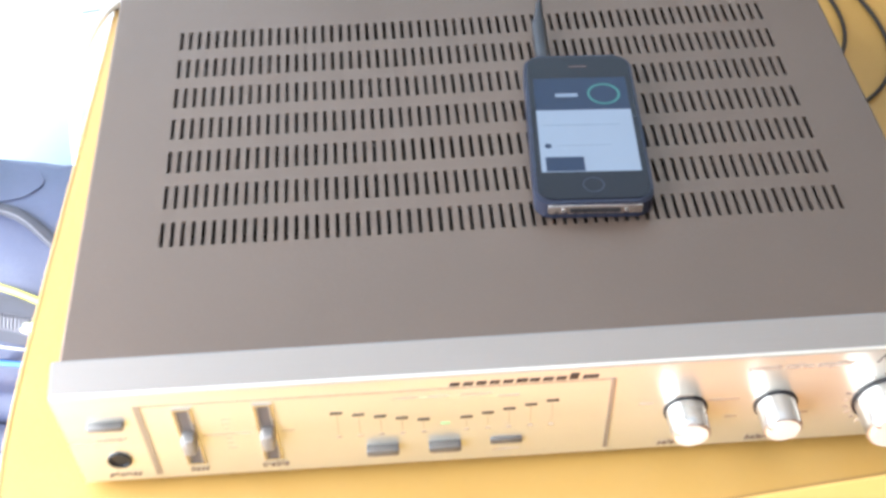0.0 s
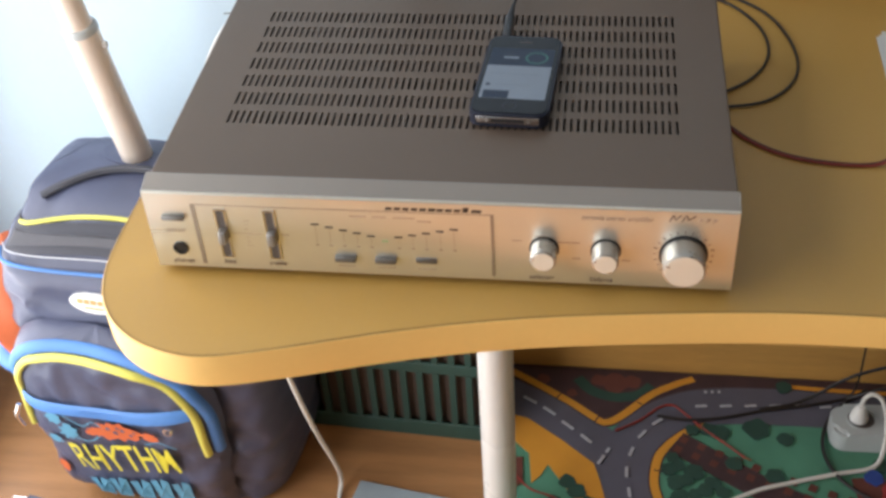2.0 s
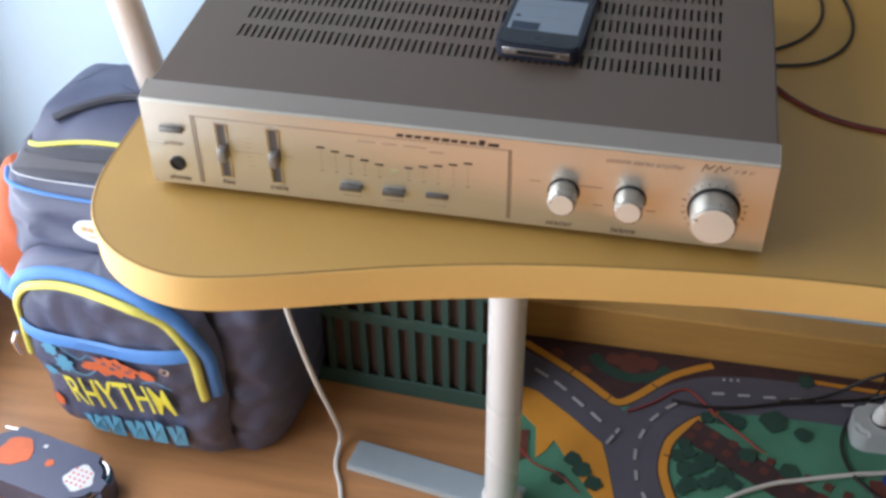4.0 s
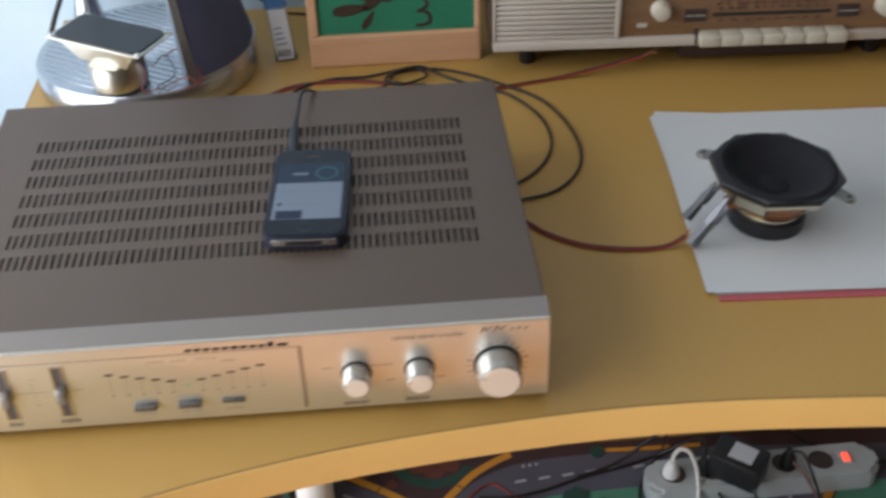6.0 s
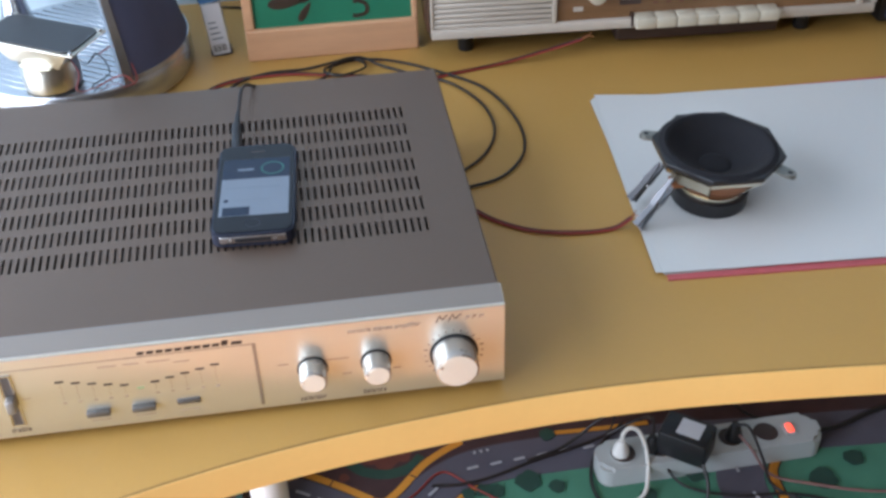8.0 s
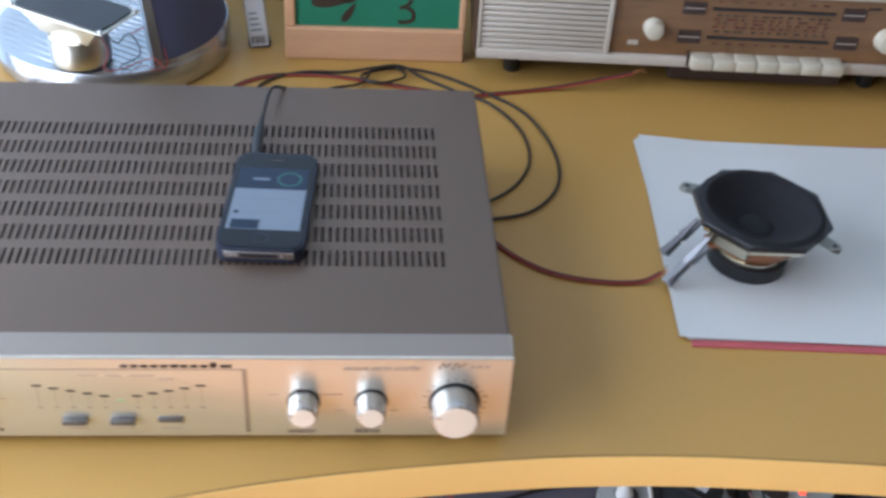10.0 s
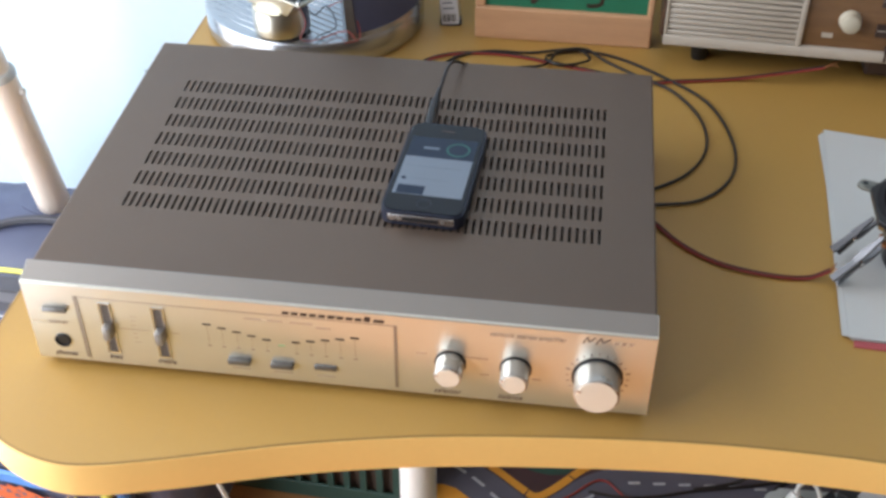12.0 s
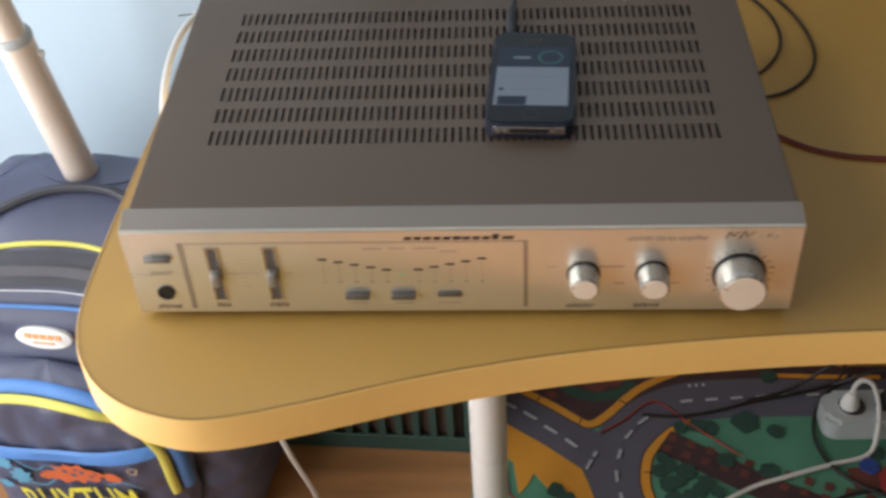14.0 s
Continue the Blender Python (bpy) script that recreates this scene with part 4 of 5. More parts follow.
for x0, x1 in ((0.0, 0.010), (GW - 0.006, GW)):
    part("side_rail", box(x0, x1, 0.001, 0.030, 0.0352, 0.150, 0.0015), M["pinewood"], tray, "pinkish beech rail")
green = part("green_panel", box(0.0102, GW - 0.0062, 0.005, 0.012, 0.0352, 0.0905), M["greenpaint"], tray, "emerald green painted panel with black brush strokes")
part("white_strip", box(0.0102, GW - 0.0062, 0.0035, 0.014, 0.0908, 0.102, 0.001), M["paper"], tray, "white card strip")
part("upper_panel", box(0.0102, GW - 0.0062, 0.006, 0.012, 0.1022, 0.148), M["pinewood"], tray)


def leafy(cx, cz, a, n, w):
    out = []
    for k in range(16):
        t = 2 * math.pi * k / 16
        u, v = math.cos(t) * n / 2, math.sin(t) * w / 2 * (1 - 0.45 * math.cos(t))
        out.append((cx + u * math.cos(a) - v * math.sin(a), cz + u * math.sin(a) + v * math.cos(a)))
    return slab(out, 0, 0.0006)


for cx, cz, a, n, w in ((0.046, 0.062, 0.1, 0.040, 0.012), (0.053, 0.079, -0.55, 0.034, 0.010), (0.063, 0.050, 1.0, 0.024, 0.007), (0.088, 0.083, 0, 0.030, 0.027), (0.070, 0.070, 0.6, 0.030, 0.010)):
    bm = leafy(cx, cz, a, n, w)
    bm.transform(Matrix.Translation((0, 0.0051, 0)) @ FACE)
    part("brush_stroke", bm, M["ink"], green)
for pts in (((0.112, 0.075), (0.120, 0.072), (0.124, 0.064), (0.118, 0.058), (0.113, 0.057)), ((0.118, 0.058), (0.126, 0.053), (0.126, 0.044), (0.117, 0.041), (0.112, 0.042))):
    bm = stroke(pts, 0.0038, 0, 0.0006)
    bm.transform(Matrix.Translation((0, 0.0051, 0)) @ FACE)
    part("brush_stroke", bm, M["ink"], green)

stick = thing("clear_plastic_tube", pose(0.008, 0.548, DESK, -3, -5, 4), "clear plastic tube with blue cap and printed label", "tube")
stick.matrix_world = stick.matrix_world @ Matrix.Diagonal((1.22, 1.2, 1, 1))
part("tube_wall", slab(rounded(0.018, 0.012, 0.003, 4), 0, 0.085, bevel=0.0006), M["clear"], stick, smooth=True)
part("cap", slab(rounded(0.0195, 0.0135, 0.0035, 4), 0.060, 0.098, bevel=0.001), M["bluecap"], stick, "blue translucent cap", smooth=True)
part("neck", slab(rounded(0.015, 0.010, 0.003, 4), 0.0985, 0.135, bevel=0.001), M["bluecap"], stick, smooth=True)
lab = part("label", box(-0.0075, 0.0075, -0.0066, -0.0062, 0.002, 0.058), M["labelgrey"], stick, "pale printed label")
for k in range(9):
    w = 0.0005 if k % 3 else 0.0009
    part("print_bar", box(-0.0058 + k * 0.0013, -0.0058 + k * 0.0013 + w, -0.0068, -0.0066, 0.005, 0.013), M["ink"], lab)
for k in range(4):
    part("print_bar", box(-0.0055, 0.004 - 0.001 * k, -0.0068, -0.0066, 0.019 + k * 0.006, 0.0205 + k * 0.006), M["screen_grey"], lab)
part("base_plug", slab(rounded(0.0185, 0.0125, 0.003, 4), -0.0005, 0.006), M["rubber"], stick)

# ---- round silver dock with curved dark loudspeaker, small driver on it ----
CX, CY, R = -0.135, 0.540, 0.114
dock = thing("round_docking_speaker", pose(CX, CY, DESK), "round silver docking base with a curved navy speaker column", "loudspeaker")
part("base", lathe([(0, 0), (R - 0.004, 0), (R, 0.003), (R, 0.024), (R - 0.002, 0.0275), (R - 0.006, 0.0285), (0, 0.0285)], 96), M["silver"], dock, "silver round base", smooth=True)
a0 = radians(-32)
for k in range(-11, 12):
    off_ = k * 0.0088
    half = math.sqrt(max(0, (R - 0.010) ** 2 - off_ ** 2))
    bm = box(-half, half, off_ - 0.0024, off_ + 0.0024, 0.0284, 0.0293, 0.0004, 1)
    bm.transform(Matrix.Rotation(a0, 4, "Z"))
    part("rib", bm, M["silver"], dock, smooth=True)


def shell(r0, r1, d0, d1, z0, z1, n=40, lean=0.26):
    bm = bmesh.new()
    rows_ = []
    for k in range(n + 1):
        a = radians(d0 + (d1 - d0) * k / n)
        rows_.append([bm.verts.new((r * math.cos(a), r * math.sin(a), z)) for r, z in ((r0, z0), (r1, z0), (r1 - lean * (z1 - z0), z1), (r0 - lean * (z1 - z0), z1))])
    for p, q in zip(rows_, rows_[1:]):
        for k in range(4):
            bm.faces.new((p[k], p[(k + 1) % 4], q[(k + 1) % 4], q[k]))
    bm.faces.new(rows_[0])
    bm.faces.new(rows_[-1][::-1])
    return bm


part("column_cloth", shell(0.105, 0.1120, -56, 62, 0.031, 0.24), M["navy"], dock, "navy grey speaker cloth", smooth=True)
part("column_rim", shell(0.1040, 0.1140, -56, 62, 0.0286, 0.0335), M["silver"], dock, "silver rim", smooth=True)
part("column_edge", shell(0.1035, 0.1140, -61, -56, 0.0286, 0.24, 4), M["silver"], dock, "silver upright edge", smooth=True)
part("column_edge", shell(0.1035, 0.1140, 62, 66, 0.0286, 0.24, 4), M["silver"], dock, smooth=True)
part("stalk", lathe([(0.017, 0.031), (0.013, 0.05), (0.008, 0.08), (0.007, 0.30), (0, 0.30)], 28, at=(-0.070, 0.066, 0)), M["silver"], dock, "silver tapered stalk", smooth=True)

tw = thing("small_loudspeaker_driver", pose(-0.148, 0.455, DESK + 0.0314, 3, 0, -31) @ Matrix.Diagonal((1.12, 1.12, 1.12, 1)), "small gilt tweeter with a rectangular black cone", "loudspeaker")
part("magnet_pot", lathe([(0, 0), (0.0235, 0), (0.0245, 0.001), (0.0245, 0.020), (0.0238, 0.021), (0.0238, 0.024), (0.018, 0.026), (0, 0.026)], 40), M["pewter"], tw, "gilt magnet pot", smooth=True)
bm = bmesh.new()
lo = [bm.verts.new((x, y, 0.0255)) for x, y in ((-0.025, -0.016), (0.025, -0.016), (0.025, 0.016), (-0.025, 0.016))]
hi = [bm.verts.new((x, y, 0.045)) for x, y in ((-0.043, -0.020), (0.043, -0.020), (0.043, 0.020), (-0.043, 0.020))]
for k in range(4):
    bm.faces.new((lo[k], lo[(k + 1) % 4], hi[(k + 1) % 4], hi[k]))
bm.normal_update()
bmesh.ops.solidify(bm, geom=list(bm.faces), thickness=0.0008)
part("basket", bm, M["pewter"], tw, "gilt sheet-metal basket")
bm = slab([(-0.050, -0.0235), (0.050, -0.0235), (0.050, 0.0235), (-0.050, 0.0235)], 0.045, 0.0462)
part("flange", bm, M["pewter"], tw, "gilt rectangular flange")
part("gasket", slab(rounded(0.093, 0.043, 0.008), 0.0463, 0.0474, bevel=0.0005), M["black"], tw, "black oval cone")
for sx in (-1, 1):
    for sy in (-1, 1):
        part("rivet", lathe([(0, 0.0485), (0.0014, 0.0482), (0.0019, 0.0463), (0, 0.0463)], 12, at=(sx * 0.0465, sy * 0.0205, 0)), M["steel"], tw, smooth=True)
zt = 0.0325
for name, m_, lb, pts in (("red_lead", "cablered", "thin red lead soldered to the small driver", [(-0.124, 0.436, 0.063), (-0.118, 0.43, 0.05), (-0.122, 0.424, 0.036), (-0.11, 0.43, zt), (-0.09, 0.45, zt), (-0.078, 0.44, zt + 0.006), (-0.070, 0.432, zt + 0.002)]),
                          ("black_lead", "cableblack", "thin black lead soldered to the small driver", [(-0.122, 0.444, 0.062), (-0.112, 0.445, 0.052), (-0.104, 0.456, 0.056), (-0.098, 0.462, 0.045), (-0.096, 0.458, zt), (-0.110, 0.436, zt), (-0.098, 0.428, zt)]),
                          ("second_red_lead", "cablered", "thin red lead across the dock's ribs", [(-0.10, 0.452, 0.058), (-0.086, 0.462, 0.060), (-0.074, 0.455, 0.048), (-0.068, 0.44, zt), (-0.080, 0.428, zt)])):
    ob = thing(name, pose(0, 0, DESK), lb, "cable")
    part("strand", tube(pts, 0.00065, 6, 6), M[m_], ob, smooth=True)
ob = thing("black_mains_lead", pose(0, 0, DESK), "black lead behind the docking speaker", "cable")
part("strand", tube([(-0.252, 0.585, 0.003), (-0.245, 0.610, 0.03), (-0.225, 0.645, 0.075), (-0.195, 0.672, 0.15)], 0.003, 8, 6), M["cableblack"], ob, smooth=True)
ob = thing("grey_wall_lead", pose(0, 0, DESK), "thin dark lead along the desk's back edge", "cable")
part("strand", tube([(-0.06, 0.66, 0.05), (-0.03, 0.668, 0.02), (0.0, 0.662, 0.002), (0.03, 0.65, 0.002), (0.07, 0.62, 0.002)], 0.0014, 6, 6), M["cableblack"], ob, smooth=True)

# ---- under the desk: the play rug ----
rug = thing("play_rug", pose(-0.001, -0.018, 0), "green children's play rug with printed roads and trees", "rug")
part("rug_field", slab([(-0.027, 0.10), (1.3, 0.10), (1.3, 0.664), (-0.027, 0.664)], 0.0003, 0.0060, bevel=0.001), M["rug"], rug, "short green pile")
LAY = [0.0062]


def on_rug(name, bm_fn, material, label=""):
    z0 = LAY[0]
    ob = part(name, bm_fn(z0 - 0.0006, z0 + 0.0006), material, rug, label)
    LAY[0] += 0.00004
    return ob


def blob(cx, cy, r, seed, n=22):
    g = random.Random(seed)
    ph = [g.uniform(0, 6.28) for _ in range(3)]
    return [(cx + r * (1 + 0.09 * math.sin(3 * a + ph[0]) + 0.06 * math.sin(7 * a + ph[1])) * math.cos(a),
             cy + r * (1 + 0.09 * math.sin(4 * a + ph[2]) + 0.06 * math.sin(6 * a + ph[0])) * math.sin(a)) for a in [2 * math.pi * k / n for k in range(n)]]


on_rug("dark_field", lambda a, b: slab([(-0.025, 0.52), (0.14, 0.545), (0.30, 0.63), (0.62, 0.62), (1.28, 0.60), (1.28, 0.6635), (-0.025, 0.6635)], a, b), M["rugbrown"], "dark brown field")
on_rug("hedge", lambda a, b: stroke([(0.092, 0.640), (0.115, 0.615), (0.150, 0.604), (0.185, 0.612), (0.205, 0.632)], 0.018, a, b), M["rugdark"], "dark green hedge arc")
for k, (cx, cy, r) in enumerate(((0.150, 0.634, 0.020), (0.125, 0.638, 0.012), (0.176, 0.638, 0.013), (0.040, 0.634, 0.010), (0.085, 0.608, 0.008))):
    on_rug("flower_bed", lambda a, b: slab(blob(cx, cy, r, 60 + k), a, b), M["rugrust"], "rust red printed bush")
on_rug("road", lambda a, b: stroke([(-0.024, 0.598), (0.05, 0.560), (0.115, 0.515), (0.16, 0.475), (0.170, 0.43), (0.19, 0.37), (0.23, 0.30), (0.26, 0.20), (0.27, 0.105)], 0.074, a, b, step=8), M["rugroad"], "slate grey road")
on_rug("road", lambda a, b: stroke([(0.155, 0.46), (0.185, 0.53), (0.235, 0.575), (0.30, 0.598), (0.42, 0.604), (0.56, 0.602), (0.80, 0.585), (1.05, 0.57), (1.29, 0.57)], 0.072, a, b, step=8), M["rugroad"], "slate grey road")
on_rug("road", lambda a, b: stroke([(0.70, 0.590), (0.66, 0.50), (0.68, 0.38), (0.75, 0.25), (0.79, 0.11)], 0.07, a, b, step=8), M["rugroad"], "slate grey road")
KERBS = (([(-0.010, 0.647), (0.035, 0.620), (0.084, 0.588), (0.118, 0.562), (0.137, 0.552), (0.160, 0.567), (0.203, 0.612), (0.238, 0.636), (0.268, 0.651)], 0.012),
         ([(0.283, 0.557), (0.262, 0.548), (0.244, 0.534), (0.226, 0.514), (0.212, 0.490), (0.206, 0.450), (0.211, 0.420), (0.224, 0.385), (0.255, 0.325)], 0.012),
         ([(0.39, 0.646), (0.47, 0.643), (0.56, 0.642)], 0.008),
         ([(0.735, 0.548), (0.71, 0.50), (0.725, 0.39), (0.79, 0.26), (0.82, 0.16)], 0.012))
for line_, w_ in KERBS:
    on_rug("kerb_outline", lambda a, b: stroke(line_, w_ + 0.0045, a, b), M["rugbrown"], "thin dark outline of the kerb")
    on_rug("kerb", lambda a, b: stroke(line_, w_, a, b), M["rugorange"], "orange kerb line")
for (x0, y0), (x1, y1) in (((0.062, 0.594), (0.069, 0.606)), ((0.121, 0.552), (0.128, 0.566)), ((0.182, 0.597), (0.193, 0.589)), ((0.206, 0.468), (0.219, 0.466))):
    on_rug("kerb_joint", lambda a, b: stroke([(x0, y0), (x1, y1)], 0.002, a, b, smooth=False), M["rugbrown"])
on_rug("plot", lambda a, b: slab([(-0.025, 0.553), (0.003, 0.556), (0.022, 0.551), (0.075, 0.512), (0.122, 0.472), (0.132, 0.440), (0.146, 0.383), (0.155, 0.34), (0.120, 0.376), (0.085, 0.425), (0.057, 0.466),
                                  (0.048, 0.445), (0.036, 0.430), (0.029, 0.484), (-0.025, 0.535)], a, b), M["rugorange"], "orange plot")
on_rug("railway", lambda a, b: stroke([(0.238, 0.523), (0.31, 0.476), (0.381, 0.433), (0.48, 0.39), (0.60, 0.36)], 0.042, a, b), M["rugbrown"], "brown railway bed")
for k in range(15):          # pairs of rust squares along the railway bed
    u = k / 14
    cx, cy = 0.245 + 0.345 * u, 0.518 - 0.162 * u + 0.03 * u * u
    for side_ in (-1, 1):
        ox, oy = side_ * 0.0044, side_ * 0.0092
        on_rug("sleeper", lambda a, b, cx=cx + ox, cy=cy + oy: stroke([(cx - 0.0026, cy - 0.0054), (cx + 0.0026, cy + 0.0054)], 0.0112, a, b, smooth=False), M["rugrust"])
on_rug("house_roof", lambda a, b: slab([(-0.02, 0.47), (0.02, 0.475), (0.024, 0.43), (0.0, 0.405), (-0.02, 0.41)], a, b), M["rugrust"])
on_rug("house_roof", lambda a, b: slab([(0.475, 0.475), (0.52, 0.48), (0.525, 0.445), (0.48, 0.44)], a, b), M["rugrust"])
for k, (cx, cy, r) in enumerate(((0.354, 0.556, 0.019), (0.301, 0.545, 0.014), (0.393, 0.539, 0.012), (0.227, 0.470, 0.011), (0.236, 0.448, 0.013), (0.262, 0.468, 0.014), (0.242, 0.424, 0.012), (0.286, 0.450, 0.012),
                                 (0.262, 0.428, 0.010), (0.086, 0.436, 0.012), (0.100, 0.420, 0.013), (0.117, 0.400, 0.012), (0.372, 0.470, 0.013), (0.55, 0.545, 0.014), (0.60, 0.53, 0.017), (0.52, 0.50, 0.012), (0.33, 0.39, 0.015),
                                 (0.07, 0.40, 0.010), (0.40, 0.642, 0.012), (0.78, 0.49, 0.02), (0.84, 0.52, 0.015))):
    on_rug("tree", lambda a, b, cx=cx, cy=cy, r=r, k=k: slab(blob(cx, cy, r, k), a, b), M["rugdark"], "dark green printed tree")
for k, (cx, cy, r) in enumerate(((0.232, 0.492, 0.009), (0.240, 0.478, 0.010), (0.250, 0.452, 0.010), (0.275, 0.436, 0.011), (0.300, 0.434, 0.010), (0.232, 0.412, 0.009), (0.318, 0.487, 0.012), (0.262, 0.545, 0.010), (0.285, 0.548, 0.012))):
    on_rug("tree", lambda a, b: slab(blob(cx, cy, r, 80 + k), a, b), M["rugdark"], "dark green printed tree")
on_rug("toy_car_print", lambda a, b: slab(blob(0.535, 0.452, 0.024, 41), a, b), M["rugred"], "bright red printed toy car")
on_rug("toy_car_print", lambda a, b: slab(blob(0.506, 0.478, 0.013, 42), a, b), M["rugblue"], "blue printed patch")
dashes = [((0.013, 0.592), (0.033, 0.580)), ((0.044, 0.573), (0.062, 0.559)), ((0.073, 0.547), (0.090, 0.533)), ((0.102, 0.523), (0.117, 0.509)),
          ((0.205, 0.551), (0.219, 0.563)), ((0.185, 0.524), (0.195, 0.538)), ((0.172, 0.489), (0.177, 0.505)), ((0.168, 0.450), (0.168, 0.468)), ((0.173, 0.415), (0.171, 0.431)), ((0.189, 0.380), (0.182, 0.396))]
for k in range(9):
    x = 0.268 + 0.036 * k
    dashes.append(((x, 0.592 + 0.003 * min(k, 4)), (x + 0.017, 0.5945 + 0.003 * min(k, 4))))
dashes += [((0.128, 0.470), (0.136, 0.486)), ((0.139, 0.492), (0.143, 0.500)), ((0.282, 0.622), (0.286, 0.622)), ((0.292, 0.623), (0.296, 0.623)), ((0.302, 0.624), (0.306, 0.624))]
for k in range(5):
    dashes.append(((0.66 + 0.01 * k, 0.54 - 0.06 * k), (0.662 + 0.012 * k, 0.52 - 0.06 * k)))
for p, q in dashes:
    on_rug("lane_dash", lambda a, b, p=p, q=q: stroke([p, q], 0.0042, a, b, smooth=False), M["rugwhite"])

# ---- on the floor under the desk ----
crate = thing("storage_crate", pose(-0.165, 0.494, 0.0, 0, 0, -3), "dark green slatted plastic storage crate under the desk", "crate")
CW, CD, CH = 0.135, 0.15, 0.24
for y0, y1 in ((0.0, 0.005), (CD - 0.005, CD)):
    for z0, z1 in ((0.0005, 0.03), (0.132, 0.152), (CH - 0.03, CH)):
        part("rail", box(-CW, CW, y0, y1, z0, z1, 0.001, 1), M["crate"], crate)
    for k in range(12):
        x = -CW + 0.004 + k * (2 * CW - 0.008) / 11
        part("slat", box(x - 0.0045, x + 0.0045, y0 + 0.0005, y1 - 0.0005, 0.0302, 0.1318), M["crate"], crate)
        part("slat", box(x - 0.0045, x + 0.0045, y0 + 0.0005, y1 - 0.0005, 0.1522, CH - 0.0302), M["crate"], crate)
for x0, x1 in ((-CW, -CW + 0.005), (CW - 0.005, CW)):
    part("side_wall", box(x0, x1, 0.0052, CD - 0.0052, 0.001, CH), M["crate"], crate)
part("crate_bottom", box(-CW + 0.0052, CW - 0.0052, 0.0052, CD - 0.0052, 0.001, 0.004), M["crate"], crate)
# added block whose brown stands for the shade between the slats
part("dark_content", box(-CW + 0.01, CW - 0.01, 0.012, CD - 0.01, 0.0045, CH - 0.02, 0.01), M["cratefill"], crate, "brown block for the shaded inside of the crate")

board = thing("floor_board", pose(-0.210, 0.371, 0.0, 0, 0, -9), "flat blue-grey painted board lying on the floor", "board")
part("plank", box(0.0, 0.24, -0.024, 0.022, 0.0, 0.012, 0.0015), M["slab"], board)
part("edge_strip", box(0.001, 0.239, -0.0248, -0.0242, 0.002, 0.010), M["stripgrey"], board)

case = thing("pencil_case", pose(-0.60, 0.245, 0.0, 0, 0, -12), "dark patterned pencil case with a zip on the floor", "pencil case")
body = slab(rounded(0.20, 0.085, 0.035, 8), 0.0, 0.045, bevel=0.012)
part("case_body", body, M["bag"], case, smooth=True)
part("zip", tube([(-0.09, 0.036, 0.0385), (-0.05, 0.040, 0.039), (0.05, 0.040, 0.039), (0.085, 0.030, 0.0385), (0.093, 0.0, 0.0385), (0.085, -0.028, 0.0385)], 0.0022, 6, 5), M["steel"], case, "metal zip", smooth=True)
part("print_patch", slab(blob(-0.045, 0.004, 0.024, 3), 0.0445, 0.0457), M["orange"], case, "orange-red print")
part("print_patch", slab(blob(0.062, 0.0, 0.020, 9), 0.0445, 0.0457), M["labelgrey"], case, "pale honeycomb print")
for i in range(4):
    for j in range(4):
        part("print_dot", slab([(0.050 + 0.0075 * i + 0.002 * math.cos(a), -0.011 + 0.0075 * j + 0.002 * math.sin(a)) for a in [k * math.pi / 3 for k in range(6)]], 0.0456, 0.0461), M["orange"], case)
part("print_patch", slab(blob(0.01, 0.005, 0.006, 4), 0.0445, 0.0457), M["orange"], case)
part("print_patch", slab(blob(-0.012, 0.026, 0.003, 5), 0.0445, 0.0457), M["labelgrey"], case)


# ---- power strip with plugs ----
RUG = 0.0068
strip = thing("power_strip", pose(0.453, 0.536, RUG, 0, 0, 1.5), "pale grey power strip with a lit red switch", "power strip")
SW = 0.343
bm = slab([(p[0] + SW / 2, p[1]) for p in rounded(SW, 0.058, 0.020, 8)], 0.0, 0.036, bevel=0.006)
part("strip_body", bm, M["stripgrey"], strip, smooth=True)
for k in range(5):
    cx = 0.040 + k * 0.055
    so = part("socket", lathe([(0.0185, 0.0364), (0.0205, 0.0364), (0.0205, 0.0378), (0.0185, 0.0378), (0.0185, 0.0364)], 32, at=(cx, 0, 0)), M["stripgrey"], strip, "round socket", smooth=True)
    # flat dark disc paints the shaded depth of the socket
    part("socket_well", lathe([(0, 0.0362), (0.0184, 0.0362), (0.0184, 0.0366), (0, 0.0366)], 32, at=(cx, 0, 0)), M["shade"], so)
part("switch", box(0.292, 0.302, -0.0085, 0.0085, 0.035, 0.0405, 0.002), M["redlit"], strip, "red glowing rocker switch", smooth=True)
part("switch_frame", box(0.288, 0.306, -0.0115, 0.0115, 0.0355, 0.0378, 0.001), M["stripgrey"], strip)


def plug(cx, cy, tall, material, name, label, cord, cmat):
    ob = thing(name, pose(-0.014, -0.012, 0), label, "plug")
    z0 = RUG + 0.0372
    part("plug_body", lathe([(0, z0), (0.0125, z0), (0.0128, z0 + 0.004), (0.0108, z0 + tall * 0.5), (0.0055, z0 + tall), (0, z0 + tall)], 28, at=(cx, cy, 0)), M[material], ob, smooth=True)
    part("cord", tube(cord, 0.0032 if cmat == "cablewhite" else 0.0024, 8, 7), M[cmat], ob, smooth=True)


plug(0.503, 0.549, 0.026, "white", "white_plug", "white mains plug with a looped white cord",
     [(0.503, 0.549, 0.066), (0.506, 0.553, 0.080), (0.516, 0.555, 0.088), (0.529, 0.550, 0.082), (0.537, 0.536, 0.058), (0.535, 0.512, 0.028), (0.520, 0.490, 0.0105), (0.47, 0.474, 0.0105), (0.41, 0.454, 0.0105), (0.355, 0.433, 0.0105), (0.295, 0.392, 0.0105), (0.22, 0.31, 0.0105), (0.20, 0.20, 0.0105)], "cablewhite")
